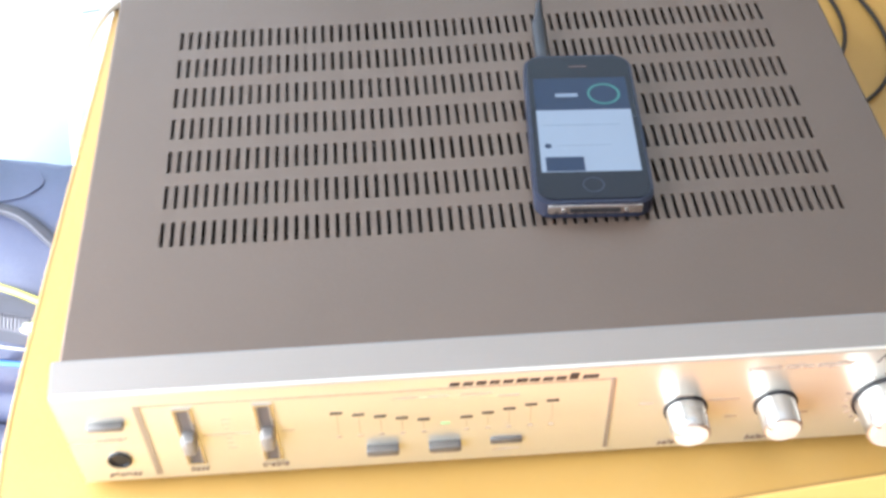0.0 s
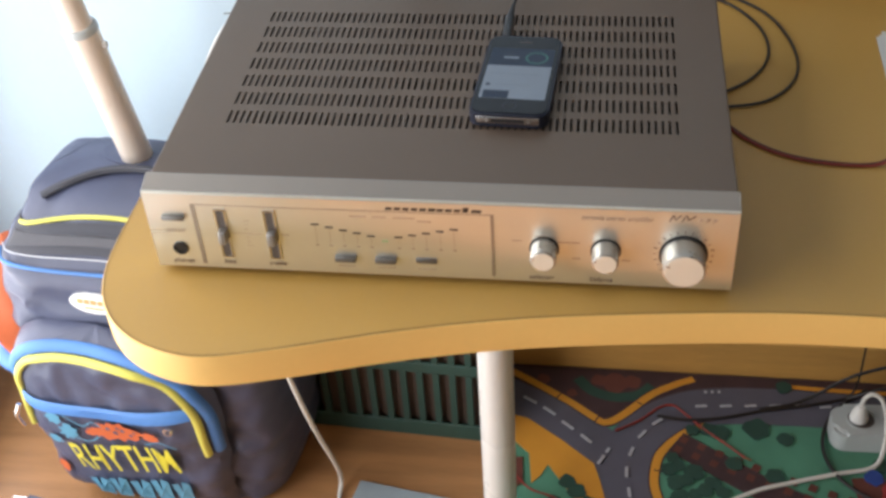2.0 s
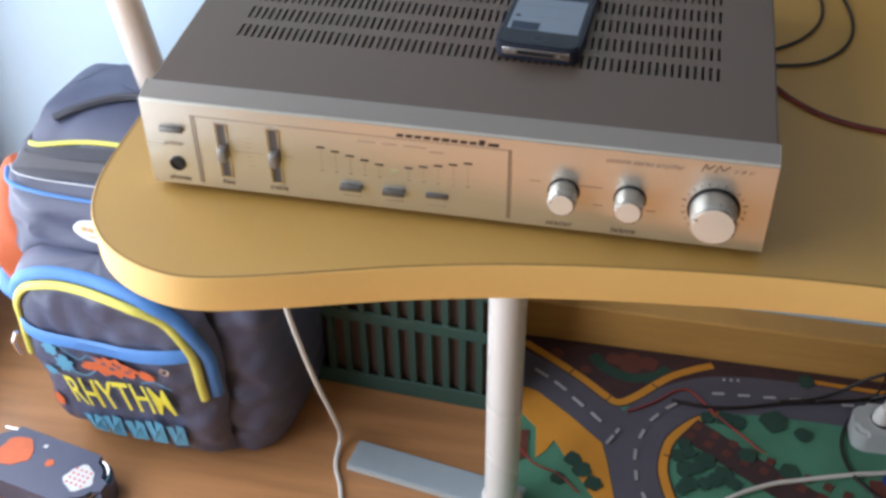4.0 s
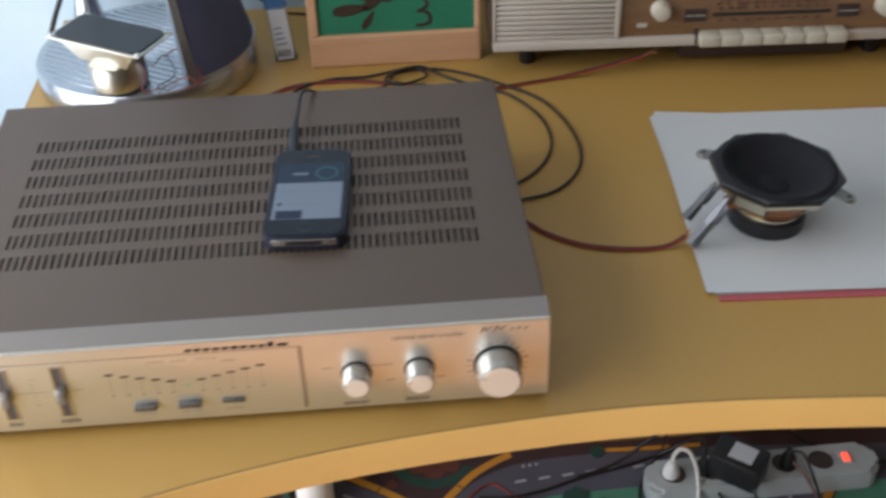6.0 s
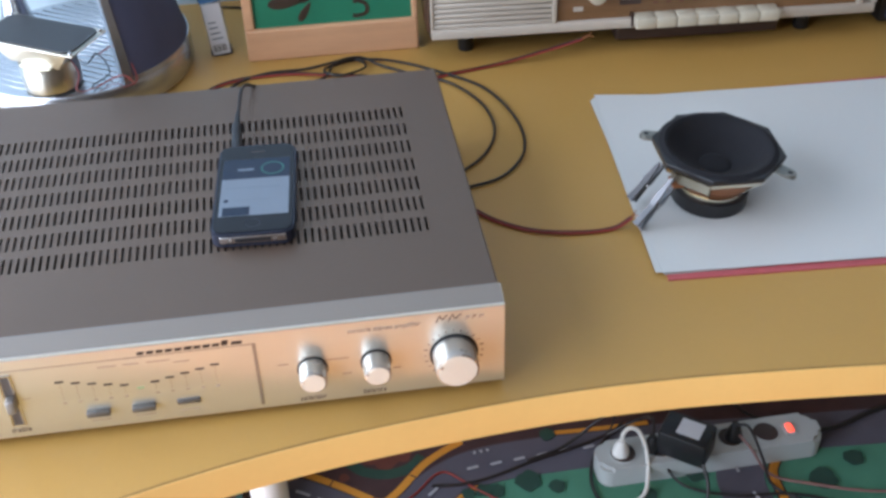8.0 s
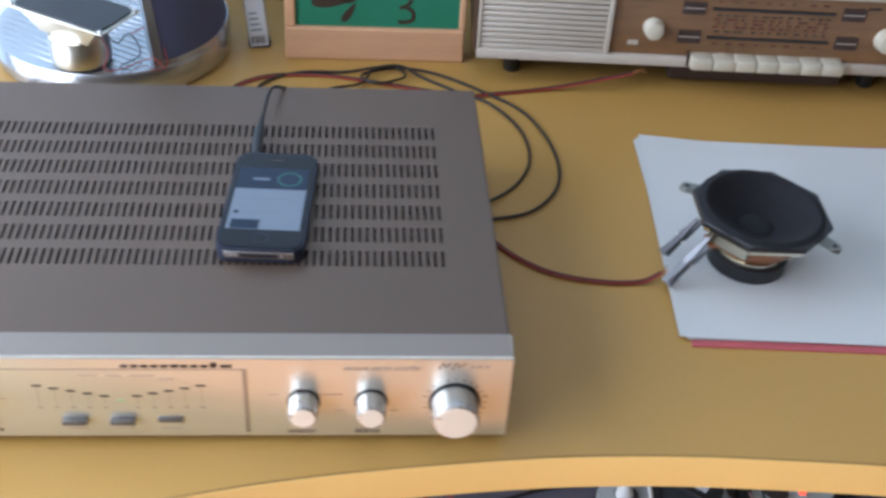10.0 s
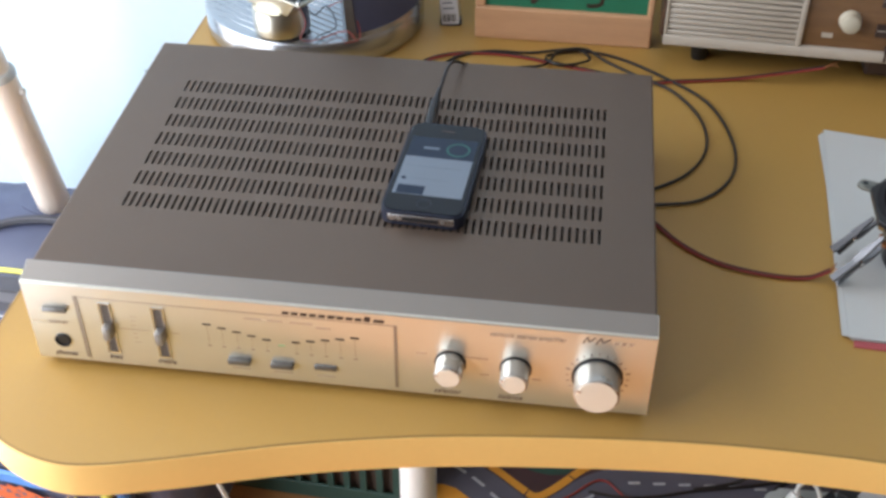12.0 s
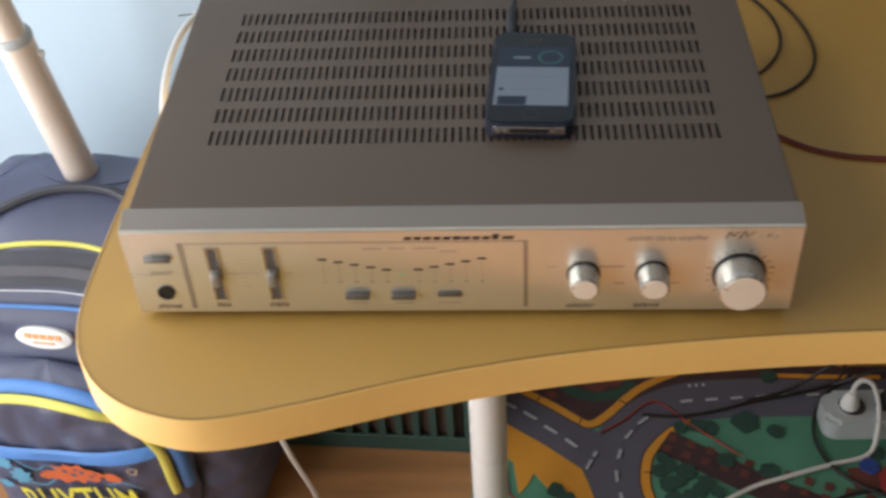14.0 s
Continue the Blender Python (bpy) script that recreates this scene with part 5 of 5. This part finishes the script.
plug(0.550, 0.550, 0.026, "black", "black_plug", "black mains plug with a black cord",
     [(0.552, 0.552, 0.066), (0.556, 0.575, 0.080), (0.545, 0.605, 0.05), (0.50, 0.618, 0.0105), (0.45, 0.602, 0.0105), (0.38, 0.585, 0.0105), (0.32, 0.566, 0.0105), (0.27, 0.558, 0.0105), (0.225, 0.562, 0.0105)], "cableblack")
ad = thing("mains_adapter", pose(0.583, 0.527, RUG + 0.0372, 0, 0, -38) @ Matrix.Diagonal((1.08, 1.08, 1.08, 1)), "black plug-in mains adapter with a pale label", "adapter")
part("adapter_body", box(-0.034, 0.034, -0.024, 0.024, 0.0005, 0.042, 0.004), M["black"], ad, smooth=True)
part("adapter_label", box(-0.012, 0.020, -0.014, 0.016, 0.0415, 0.0425), M["labelgrey"], ad, "pale paper label")
part("cord", tube([(0.030, -0.02, 0.012), (0.046, -0.034, -0.01), (0.050, -0.050, -0.032), (0.040, -0.085, -0.0335), (-0.02, -0.15, -0.0335), (-0.06, -0.24, -0.0335)], 0.0024, 8, 6), M["cableblack"], ad, smooth=True)
plug(0.676, 0.552, 0.028, "black", "dark_plug", "black mains plug beside the adapter",
     [(0.676, 0.552, 0.070), (0.690, 0.535, 0.078), (0.705, 0.505, 0.04), (0.715, 0.480, 0.0105), (0.76, 0.44, 0.0105), (0.85, 0.40, 0.0105)], "cableblack")
for name, lb, m_, pts in (("pink_lead", "dusty pink-brown lead beside the power strip", "cablepink", [(0.676, 0.545, 0.062), (0.695, 0.520, 0.045), (0.720, 0.495, 0.012), (0.77, 0.470, 0.0105), (0.86, 0.44, 0.0105), (0.98, 0.43, 0.0105)]),
                          ("thin_dark_lead", "thin dark lead in front of the power strip", "cableblack", [(0.560, 0.535, 0.050), (0.575, 0.510, 0.020), (0.60, 0.488, 0.0105), (0.66, 0.465, 0.0105), (0.74, 0.455, 0.0105), (0.82, 0.42, 0.0105)])):
    ob = thing(name, pose(-0.016, -0.006, 0), lb, "cable")
    part("cord", tube(pts, 0.0022, 8, 6), M[m_], ob, smooth=True)
ob = thing("strip_lead", pose(-0.016, -0.006, 0), "black mains lead leaving the power strip", "cable")
part("cord", tube([(0.808, 0.557, RUG + 0.018), (0.86, 0.57, 0.012), (0.95, 0.60, 0.0105), (1.1, 0.62, 0.0105)], 0.004, 8, 6), M["cableblack"], ob, smooth=True)
ob = thing("black_floor_lead", pose(-0.001, -0.018, 0), "black lead curling over the rug", "cable")
part("cord", tube([(0.52, 0.645, 0.0105), (0.47, 0.600, 0.0105), (0.445, 0.545, 0.0105), (0.448, 0.495, 0.0105), (0.475, 0.455, 0.0105), (0.53, 0.42, 0.0105)], 0.0026, 8, 6), M["cableblack"], ob, smooth=True)
ob = thing("red_floor_wire", pose(-0.001, -0.018, 0), "thin red wire across the rug", "cable")
part("strand", tube([(0.152, 0.535, 0.0095), (0.186, 0.558, 0.0095), (0.215, 0.586, 0.0095), (0.235, 0.592, 0.0095), (0.254, 0.575, 0.0095), (0.280, 0.547, 0.0095), (0.308, 0.523, 0.0095), (0.334, 0.499, 0.0095)], 0.0016, 6, 6), M["cablered"], ob, smooth=True)
part("bare_end", tube([(0.334, 0.499, 0.0095), (0.342, 0.494, 0.0105)], 0.0012, 6, 3), M["copper"], ob)
ob = thing("second_red_floor_wire", pose(-0.001, -0.018, 0), "thin red wire near the rug's edge", "cable")
part("strand", tube([(-0.015, 0.455, 0.0095), (0.01, 0.443, 0.0095), (0.035, 0.418, 0.0095), (0.07, 0.405, 0.0095), (0.10, 0.38, 0.0095)], 0.0014, 6, 6), M["cablered"], ob, smooth=True)
ob = thing("arched_black_lead", pose(0, 0, 0), "black lead arching up behind the power strip", "cable")
part("cord", tube([(0.36, 0.575, 0.0105), (0.41, 0.59, 0.0105), (0.445, 0.598, 0.028), (0.475, 0.60, 0.055), (0.506, 0.60, 0.075), (0.552, 0.60, 0.094), (0.592, 0.60, 0.101), (0.636, 0.60, 0.086), (0.675, 0.60, 0.058), (0.72, 0.595, 0.02), (0.78, 0.59, 0.0105)], 0.0026, 8, 6), M["cableblack"], ob, smooth=True)
ob = thing("thin_hanging_lead", pose(0, 0, 0), "thin dark lead hanging from the desk behind the power strip", "cable")
part("cord", tube([(0.498, 0.622, DESK - 0.029), (0.497, 0.618, 0.45), (0.499, 0.615, 0.15), (0.500, 0.612, 0.05), (0.492, 0.608, 0.016), (0.47, 0.60, 0.0105)], 0.0016, 6, 6), M["cableblack"], ob, smooth=True)
ob = thing("white_hanging_cable", pose(0, 0, 0), "white cable hanging past the desk's edge to the floor", "cable")
part("cord", tube([(-0.222, 0.44, 0.7405), (-0.240, 0.420, 0.7405), (-0.256, 0.402, 0.7412), (-0.266, 0.372, 0.7385), (-0.270, 0.340, 0.733), (-0.269, 0.305, 0.726), (-0.264, 0.27, 0.716), (-0.259, 0.247, 0.700), (-0.254, 0.236, 0.66),
                   (-0.248, 0.250, 0.56), (-0.246, 0.268, 0.46), (-0.243, 0.282, 0.36), (-0.233, 0.312, 0.22), (-0.226, 0.355, 0.09), (-0.232, 0.385, 0.018), (-0.230, 0.35, 0.0035), (-0.212, 0.31, 0.0035), (-0.20, 0.25, 0.0035), (-0.22, 0.15, 0.0035)],
             0.0032, 8, 7), M["cablewhite"], ob, smooth=True)
ob = thing("loose_wire_end", pose(0, 0, DESK), "thin dark wire end poking over the desk's side edge", "cable")
part("strand", tube([(-0.225, 0.412, 0.0009), (-0.250, 0.405, 0.0012), (-0.262, 0.405, 0.0016), (-0.277, 0.404, 0.0005)], 0.0006, 6, 4), M["cableblack"], ob, smooth=True)

# ---- the schoolbag ----
bag = thing("school_backpack", pose(-0.475, 0.340, 0.0, 0, 0, -7) @ Matrix.Diagonal((1.09, 1, 1, 1)), "charcoal school backpack with lime piping and graffiti-style print", "backpack")
LEVELS = [(0.000, 0.135, 0.020, 0.195), (0.012, 0.150, 0.006, 0.208), (0.05, 0.160, 0.000, 0.214), (0.15, 0.166, -0.004, 0.218), (0.26, 0.167, -0.006, 0.220), (0.34, 0.165, -0.006, 0.221), (0.395, 0.157, 0.000, 0.222),
          (0.428, 0.143, 0.014, 0.222), (0.450, 0.126, 0.036, 0.221), (0.467, 0.124, 0.062, 0.220), (0.478, 0.114, 0.092, 0.216), (0.4835, 0.092, 0.125, 0.205)]


def level(z):
    for a, b in zip(LEVELS, LEVELS[1:]):
        if a[0] <= z <= b[0]:
            t = (z - a[0]) / (b[0] - a[0])
            t = t * t * (3 - 2 * t)
            return [a[k] + (b[k] - a[k]) * t for k in (1, 2, 3)]
    return LEVELS[-1][1:]


def bag_v(u, z):
    """How far forward the bag's body stands at u across and z up."""
    hw, f, b = level(z)
    mid, dep = (f + b) / 2, (b - f) / 2
    v = mid - dep * max(0.0, 1 - min(1, abs(u / hw)) ** 5) ** (1 / 5)
    return v - crease(u, v, z)


def crease(u, v, z):
    """Broad dents of the stuffed cloth."""
    return 0.008 * noise.noise(Vector((u * 9, v * 8, z * 14)))


def wrinkle(u, v, z):
    """Small folds, which only sink into the cloth."""
    return -0.0055 + 0.010 * noise.noise(Vector((u * 30 + z * 24, v * 10, z * 26 - u * 16))) + 0.0035 * noise.noise(Vector((u * 75, v * 40, z * 60)))


N = 72
bm = bmesh.new()
rings = []
heights = [0.4835 * k / 60 for k in range(61)]
for z in heights:
    hw, f, b = level(z)
    mid, dep = (f + b) / 2, (b - f) / 2
    ring = []
    for k in range(N):
        a = 2 * math.pi * k / N
        c, s = math.cos(a), math.sin(a)
        u = hw * math.copysign(abs(c) ** 0.42, c)
        v = mid + dep * math.copysign(abs(s) ** 0.42, s)
        w = crease(u, v, z) + wrinkle(u, v, z)
        ring.append(bm.verts.new((u * (1 + w), v + w * (1 if s > 0 else -1), z)))
    rings.append(ring)
for p, q in zip(rings, rings[1:]):
    for k in range(N):
        bm.faces.new((p[k], p[(k + 1) % N], q[(k + 1) % N], q[k]))
bm.faces.new(rings[0][::-1])
bm.faces.new(rings[-1])
part("bag_body", bm, M["bag"], bag, "charcoal navy nylon body", smooth=True)


def belt(z0, z1, u0, u1, name, material, lift=0.0035, label="", n=36, sag=0.0):
    bm = bmesh.new()
    rows_ = []
    for k in range(n + 1):
        u = u0 + (u1 - u0) * k / n
        dz = -sag * (2 * k / n - 1) ** 2
        rows_.append([bm.verts.new((u, bag_v(u, z + dz) - l, z + dz)) for z, l in ((z0, lift * 0.4), (z0 + (z1 - z0) * 0.15, lift), (z1 - (z1 - z0) * 0.15, lift), (z1, lift * 0.4))])
    for p, q in zip(rows_, rows_[1:]):
        for j in range(3):
            bm.faces.new((p[j], q[j], q[j + 1], p[j + 1]))
    return part(name, bm, material, bag, label, smooth=True)


def piping(z, u0, u1, r, name, material, label="", sag=0.0, lift=0.002):
    pts = []
    for k in range(25):
        u = u0 + (u1 - u0) * k / 24
        zz = z - sag * (2 * k / 24 - 1) ** 2
        pts.append((u, bag_v(u, zz) - lift, zz))
    return part(name, tube(pts, r, 8, 2), material, bag, label, smooth=True)


piping(0.464, -0.112, 0.110, 0.0031, "piping", M["lime"], "lime yellow piping", sag=0.014)
zipper = belt(0.436, 0.460, -0.124, 0.124, "zip_tape", M["bagtop"], 0.003, "dark zip tape", sag=0.011)
for k in range(72):
    u = -0.116 + k * 0.0032
    z = 0.4485 - 0.011 * (u / 0.124) ** 2
    bm = bmesh.new()
    low, high = (u, bag_v(u, z - 0.0045), z - 0.0045), (u, bag_v(u, z + 0.0045), z + 0.0045)
    corners = [bm.verts.new((u + s * 0.0010, p[1] - d, p[2])) for p in (low, high) for d in (0.002, 0.0075) for s in (-1, 1)]
    for f in ((2, 3, 7, 6), (0, 2, 6, 4), (1, 5, 7, 3), (0, 1, 3, 2), (4, 6, 7, 5)):
        bm.faces.new([corners[n] for n in f])
    part("zip_tooth", bm, M["zipgrey"], zipper)
pull = part("zip_pull", box(0.070, 0.090, bag_v(0.080, 0.444) - 0.016, bag_v(0.080, 0.444) - 0.005, 0.438, 0.450, 0.0025), M["steel"], bag, "bright metal zip pull", smooth=True)
piping(0.433, -0.138, 0.138, 0.0008, "stitching", M["labelgrey"], "pale stitching", sag=0.011)
piping(0.416, -0.146, 0.146, 0.0026, "piping", M["bagblue"], "blue piping", sag=0.004)
# carrying loop and mesh pad round the handle
part("mesh_pad", slab([(0.058 * math.cos(a), 0.170 + 0.030 * math.sin(a)) for a in [2 * math.pi * k / 40 for k in range(40)]], 0.474, 0.4850, bevel=0.002), M["bag"], bag, "dark grey mesh pad", smooth=True)
part("carrying_loop", tube([(-0.094, 0.078, 0.472), (-0.072, 0.096, 0.480), (-0.035, 0.122, 0.4862), (0.01, 0.132, 0.4880), (0.05, 0.124, 0.4862), (0.100, 0.086, 0.474)], 0.0062, 10, 5, flat=0.6), M["bagtop"], bag, "dark padded carrying loop", smooth=True)
part("stitching", tube([(-0.072, 0.0912, 0.4835), (-0.035, 0.1172, 0.4905), (0.01, 0.1272, 0.4925), (0.05, 0.1192, 0.4905), (0.085, 0.092, 0.4815)], 0.0007, 6, 5), M["zipgrey"], bag, "pale stitching")
# oval badge
bv = bag_v(-0.012, 0.378)
badge = lathe([(0, 0.0035), (0.029, 0.0032), (0.031, 0.002), (0.031, -0.003), (0, -0.003)], 40, "y", (0, 0, 0), sx=1.0, sy=0.47)
badge.transform(Matrix.Translation((-0.012, bv - 0.001, 0.378)) @ pose(0, 0, 0, -8, 0, 0))
bd = part("badge", badge, M["white"], bag, "white oval badge", smooth=True)
for k, (x0, x1) in enumerate(((-0.020, -0.013), (-0.011, -0.005), (-0.003, 0.004), (0.006, 0.012), (0.014, 0.020))):
    b = box(x0, x1, -0.0042, -0.0030, 0.000, 0.0062)
    b.transform(Matrix.Translation((-0.012, bv - 0.001, 0.378)) @ pose(0, 0, 0, -8, 0, 0))
    part("badge_print", b, M["tangerine"], bd)
b = box(-0.012, 0.012, -0.0042, -0.0030, -0.0065, -0.0045)
b.transform(Matrix.Translation((-0.012, bv - 0.001, 0.378)) @ pose(0, 0, 0, -8, 0, 0))
part("badge_print", b, M["tangerine"], bd)
# orange side patch
bm = bmesh.new()
bmesh.ops.create_uvsphere(bm, u_segments=28, v_segments=18, radius=1)
for v in bm.verts:
    w = 1 + 0.10 * noise.noise(v.co * 2.2)
    v.co = Vector((-0.163 + 0.050 * v.co.x * w, 0.085 + 0.074 * v.co.y * w, 0.288 + 0.105 * v.co.z * w))
side = part("side_pocket", bm, M["orange"], bag, "orange-red bulging side pocket", smooth=True)
part("side_band", tube([(-0.150, 0.012, 0.225), (-0.188, 0.030, 0.222), (-0.203, 0.085, 0.222), (-0.19, 0.15, 0.222)], 0.014, 10, 4), M["bagblue"], side, "blue band", smooth=True)

# front pocket: an arched bulge
PZ0, PZ1, PU, PC = 0.022, 0.345, 0.131, -0.018


def pocket_half(z):
    t = max(0.0, (z - 0.20) / (PZ1 - 0.20))
    return PU * max(0.0, 1 - t ** 3.2) ** (1 / 3.2) if z > 0.20 else PU * (0.90 + 0.10 * min(1, (z - PZ0) / 0.12))


def pocket_v(u, z):
    h = max(1e-4, pocket_half(z))
    across = max(0.0, 1 - min(1, abs(u) / h) ** 4)
    up = min(1, (z - PZ0) / 0.05) ** 0.6 * min(1, max(0, PZ1 - z) / 0.03) ** 0.6 if PZ0 < z < PZ1 else 0
    return bag_v(u + PC, z) - 0.003 - 0.042 * across ** 0.45 * max(0, up) ** 0.8 - 0.0035 * noise.noise(Vector((u * 16, 3.0, z * 16)))


bm = bmesh.new()
rows_ = []
for j in range(41):
    z = PZ0 + (PZ1 - PZ0) * j / 40
    h = pocket_half(z)
    rows_.append([bm.verts.new((h * (2 * i / 40 - 1), pocket_v(h * (2 * i / 40 - 1), z) - 0.6 * min(0.0, wrinkle(h * (2 * i / 40 - 1) * 1.3, 0.2, z)), z)) for i in range(41)])
for p, q in zip(rows_, rows_[1:]):
    for i in range(40):
        bm.faces.new((p[i], p[i + 1], q[i + 1], q[i]))
pocket = part("front_pocket", bm, M["bag"], bag, "bulging front pocket", smooth=True)
pocket.location.x = PC


def arch(du, r, material, label, grow):
    pts = []
    for k in range(33):
        a = math.pi * k / 32
        c, s = math.cos(a), max(0.0, math.sin(a))
        u = -math.copysign(abs(c) ** 0.66, c) * (PU * 0.90 + grow)
        z = 0.165 + s ** 0.72 * (0.158 + grow)
        uu = max(-pocket_half(min(z, PZ1 - 0.012)) * 0.97, min(pocket_half(min(z, PZ1 - 0.012)) * 0.97, u))
        pts.append((uu, pocket_v(uu, min(z, PZ1 - 0.004)) - du, z))
    return part("piping", tube(pts, r, 10, 2, flat=0.8), material, pocket, label, smooth=True)


arch(0.001, 0.0056, M["lime"], "broad lime yellow piping", 0.0)
arch(-0.001, 0.0082, M["bagblue"], "blue piping", 0.010)
bm = bmesh.new()
rows_ = []
for k in range(33):
    u = -0.112 + 0.224 * k / 32
    rows_.append([bm.verts.new((u, pocket_v(u, z + 0.018 * (k / 32 - 0.5)) - l, z + 0.018 * (k / 32 - 0.5))) for z, l in ((0.223, 0.001), (0.226, 0.004), (0.240, 0.004), (0.244, 0.001))])
for p, q in zip(rows_, rows_[1:]):
    for j in range(3):
        bm.faces.new((p[j], q[j], q[j + 1], p[j + 1]))
part("pocket_welt", bm, M["bagblue"], pocket, "blue welt across the pocket", smooth=True)


def onto_pocket(ob, lift):
    for v in ob.data.vertices:
        v.co = (v.co.x, pocket_v(v.co.x, v.co.z) - lift - v.co.y * 0.2, v.co.z)
    ob.data.update()
    return ob


word = onto_pocket(words("RHYTHM", 0.074, pose(0.014, 0, 0.150, 0, -8, 0) @ FACE, M["lemon"], pocket, depth=0.0004, name="print_word", squeeze=0.47, bold=0.0006), 0.0035)
for k, (w, h) in enumerate(((0.024, 0.044), (0.020, 0.048), (0.022, 0.044), (0.020, 0.050), (0.018, 0.046))):
    x = -0.048 + k * 0.029
    bm = slab([(x, 0), (x + w, 0.003), (x + w + 0.003, h), (x + w * 0.62, h + 0.004), (x + w * 0.5, h * 0.5), (x + w * 0.38, h), (x - 0.002, h - 0.003)], 0, 0.0006)
    bm.transform(Matrix.Translation((0, 0, 0.052 + 0.004 * k)) @ FACE)
    onto_pocket(part("print_bar", bm, M["teal"], pocket), 0.003)


def splash(cx, cz, r, seed, material, stretch_=1.0, spikes=11):
    g = random.Random(seed)
    pts = []
    for k in range(spikes * 2):
        a = math.pi * k / spikes
        q = r * (g.uniform(0.95, 1.3) if k % 2 else g.uniform(0.62, 0.85))
        pts.append((cx + q * stretch_ * math.cos(a), cz + q * math.sin(a)))
    bm = slab(pts, 0, 0.0005)
    bmesh.ops.triangulate(bm, faces=list(bm.faces))
    bm.transform(FACE)
    return onto_pocket(part("print_splash", bm, material, pocket), 0.003)


splash(0.018, 0.205, 0.016, 2, M["orange"], 1.9)
splash(-0.012, 0.198, 0.008, 8, M["orange"], 1.7)
for k, (x, z, r) in enumerate(((0.004, 0.207, 0.0028), (0.014, 0.202, 0.0032), (0.024, 0.209, 0.003), (0.034, 0.203, 0.0026), (0.018, 0.212, 0.0022), (0.040, 0.210, 0.002))):
    hole = splash(x, z, r, 20 + k, M["bag"], 1.2, 6)
    hole.data.transform(Matrix.Translation((0, -0.0006, 0)))
splash(0.06, 0.208, 0.007, 12, M["orange"], 1.6)
splash(-0.066, 0.212, 0.011, 4, M["teal"], 1.0, 7)
splash(-0.050, 0.192, 0.013, 6, M["teal"], 0.9, 8)
splash(-0.073, 0.172, 0.009, 7, M["teal"], 1.2, 7)
splash(-0.088, 0.098, 0.010, 9, M["orange"], 1.1, 8)
for pts in (((-0.055, 0.222), (-0.03, 0.205), (-0.015, 0.215), (0.0, 0.200)), ((-0.05, 0.185), (-0.025, 0.18), (-0.01, 0.19)), ((0.05, 0.19), (0.07, 0.20), (0.09, 0.19))):
    bm = stroke(pts, 0.0018, 0, 0.0004)
    bm.transform(FACE)
    onto_pocket(part("print_line", bm, M["teal"], pocket), 0.003)
zp = part("zip_pull", tube([(-0.124, pocket_v(-0.116, 0.19) - 0.006, 0.205), (-0.128, pocket_v(-0.116, 0.19) - 0.012, 0.188), (-0.124, pocket_v(-0.116, 0.17) - 0.012, 0.170)], 0.003, 8, 4), M["steel"], pocket, "metal zip pull", smooth=True)
ring = lathe([(0.0042, -0.001), (0.0058, -0.001), (0.0058, 0.001), (0.0042, 0.001), (0.0042, -0.001)], 20, "y", (0.085, pocket_v(0.085, 0.222) - 0.004, 0.222))
part("metal_eyelet", ring, M["steel"], pocket, smooth=True)
# trolley handle
grip = thing("telescopic_pole", pose(-0.465, 0.506, 0.468, 8, -3.9, 0), "cream telescopic pole rising from the top of the backpack", "pole")
part("lower_tube", lathe([(0, 0), (0.0175, 0.0), (0.0195, 0.004), (0.0195, 0.209), (0, 0.209)], 28), M["pole"], grip, "cream lower tube", smooth=True)
part("collar", lathe([(0.0155, 0.2092), (0.0205, 0.2092), (0.0208, 0.214), (0.0185, 0.218), (0.0155, 0.218)], 28), M["stripgrey"], grip, "grey plastic collar", smooth=True)
part("upper_tube", lathe([(0.0160, 0.2182), (0.0160, 1.20), (0, 1.20)], 28), M["pole"], grip, smooth=True)
part("button", lathe([(0, 0.006), (0.004, 0.005), (0.004, -0.001), (0, -0.001)], 14, "x", (0.0190, 0.0, 0.189)), M["polegrey"], grip)
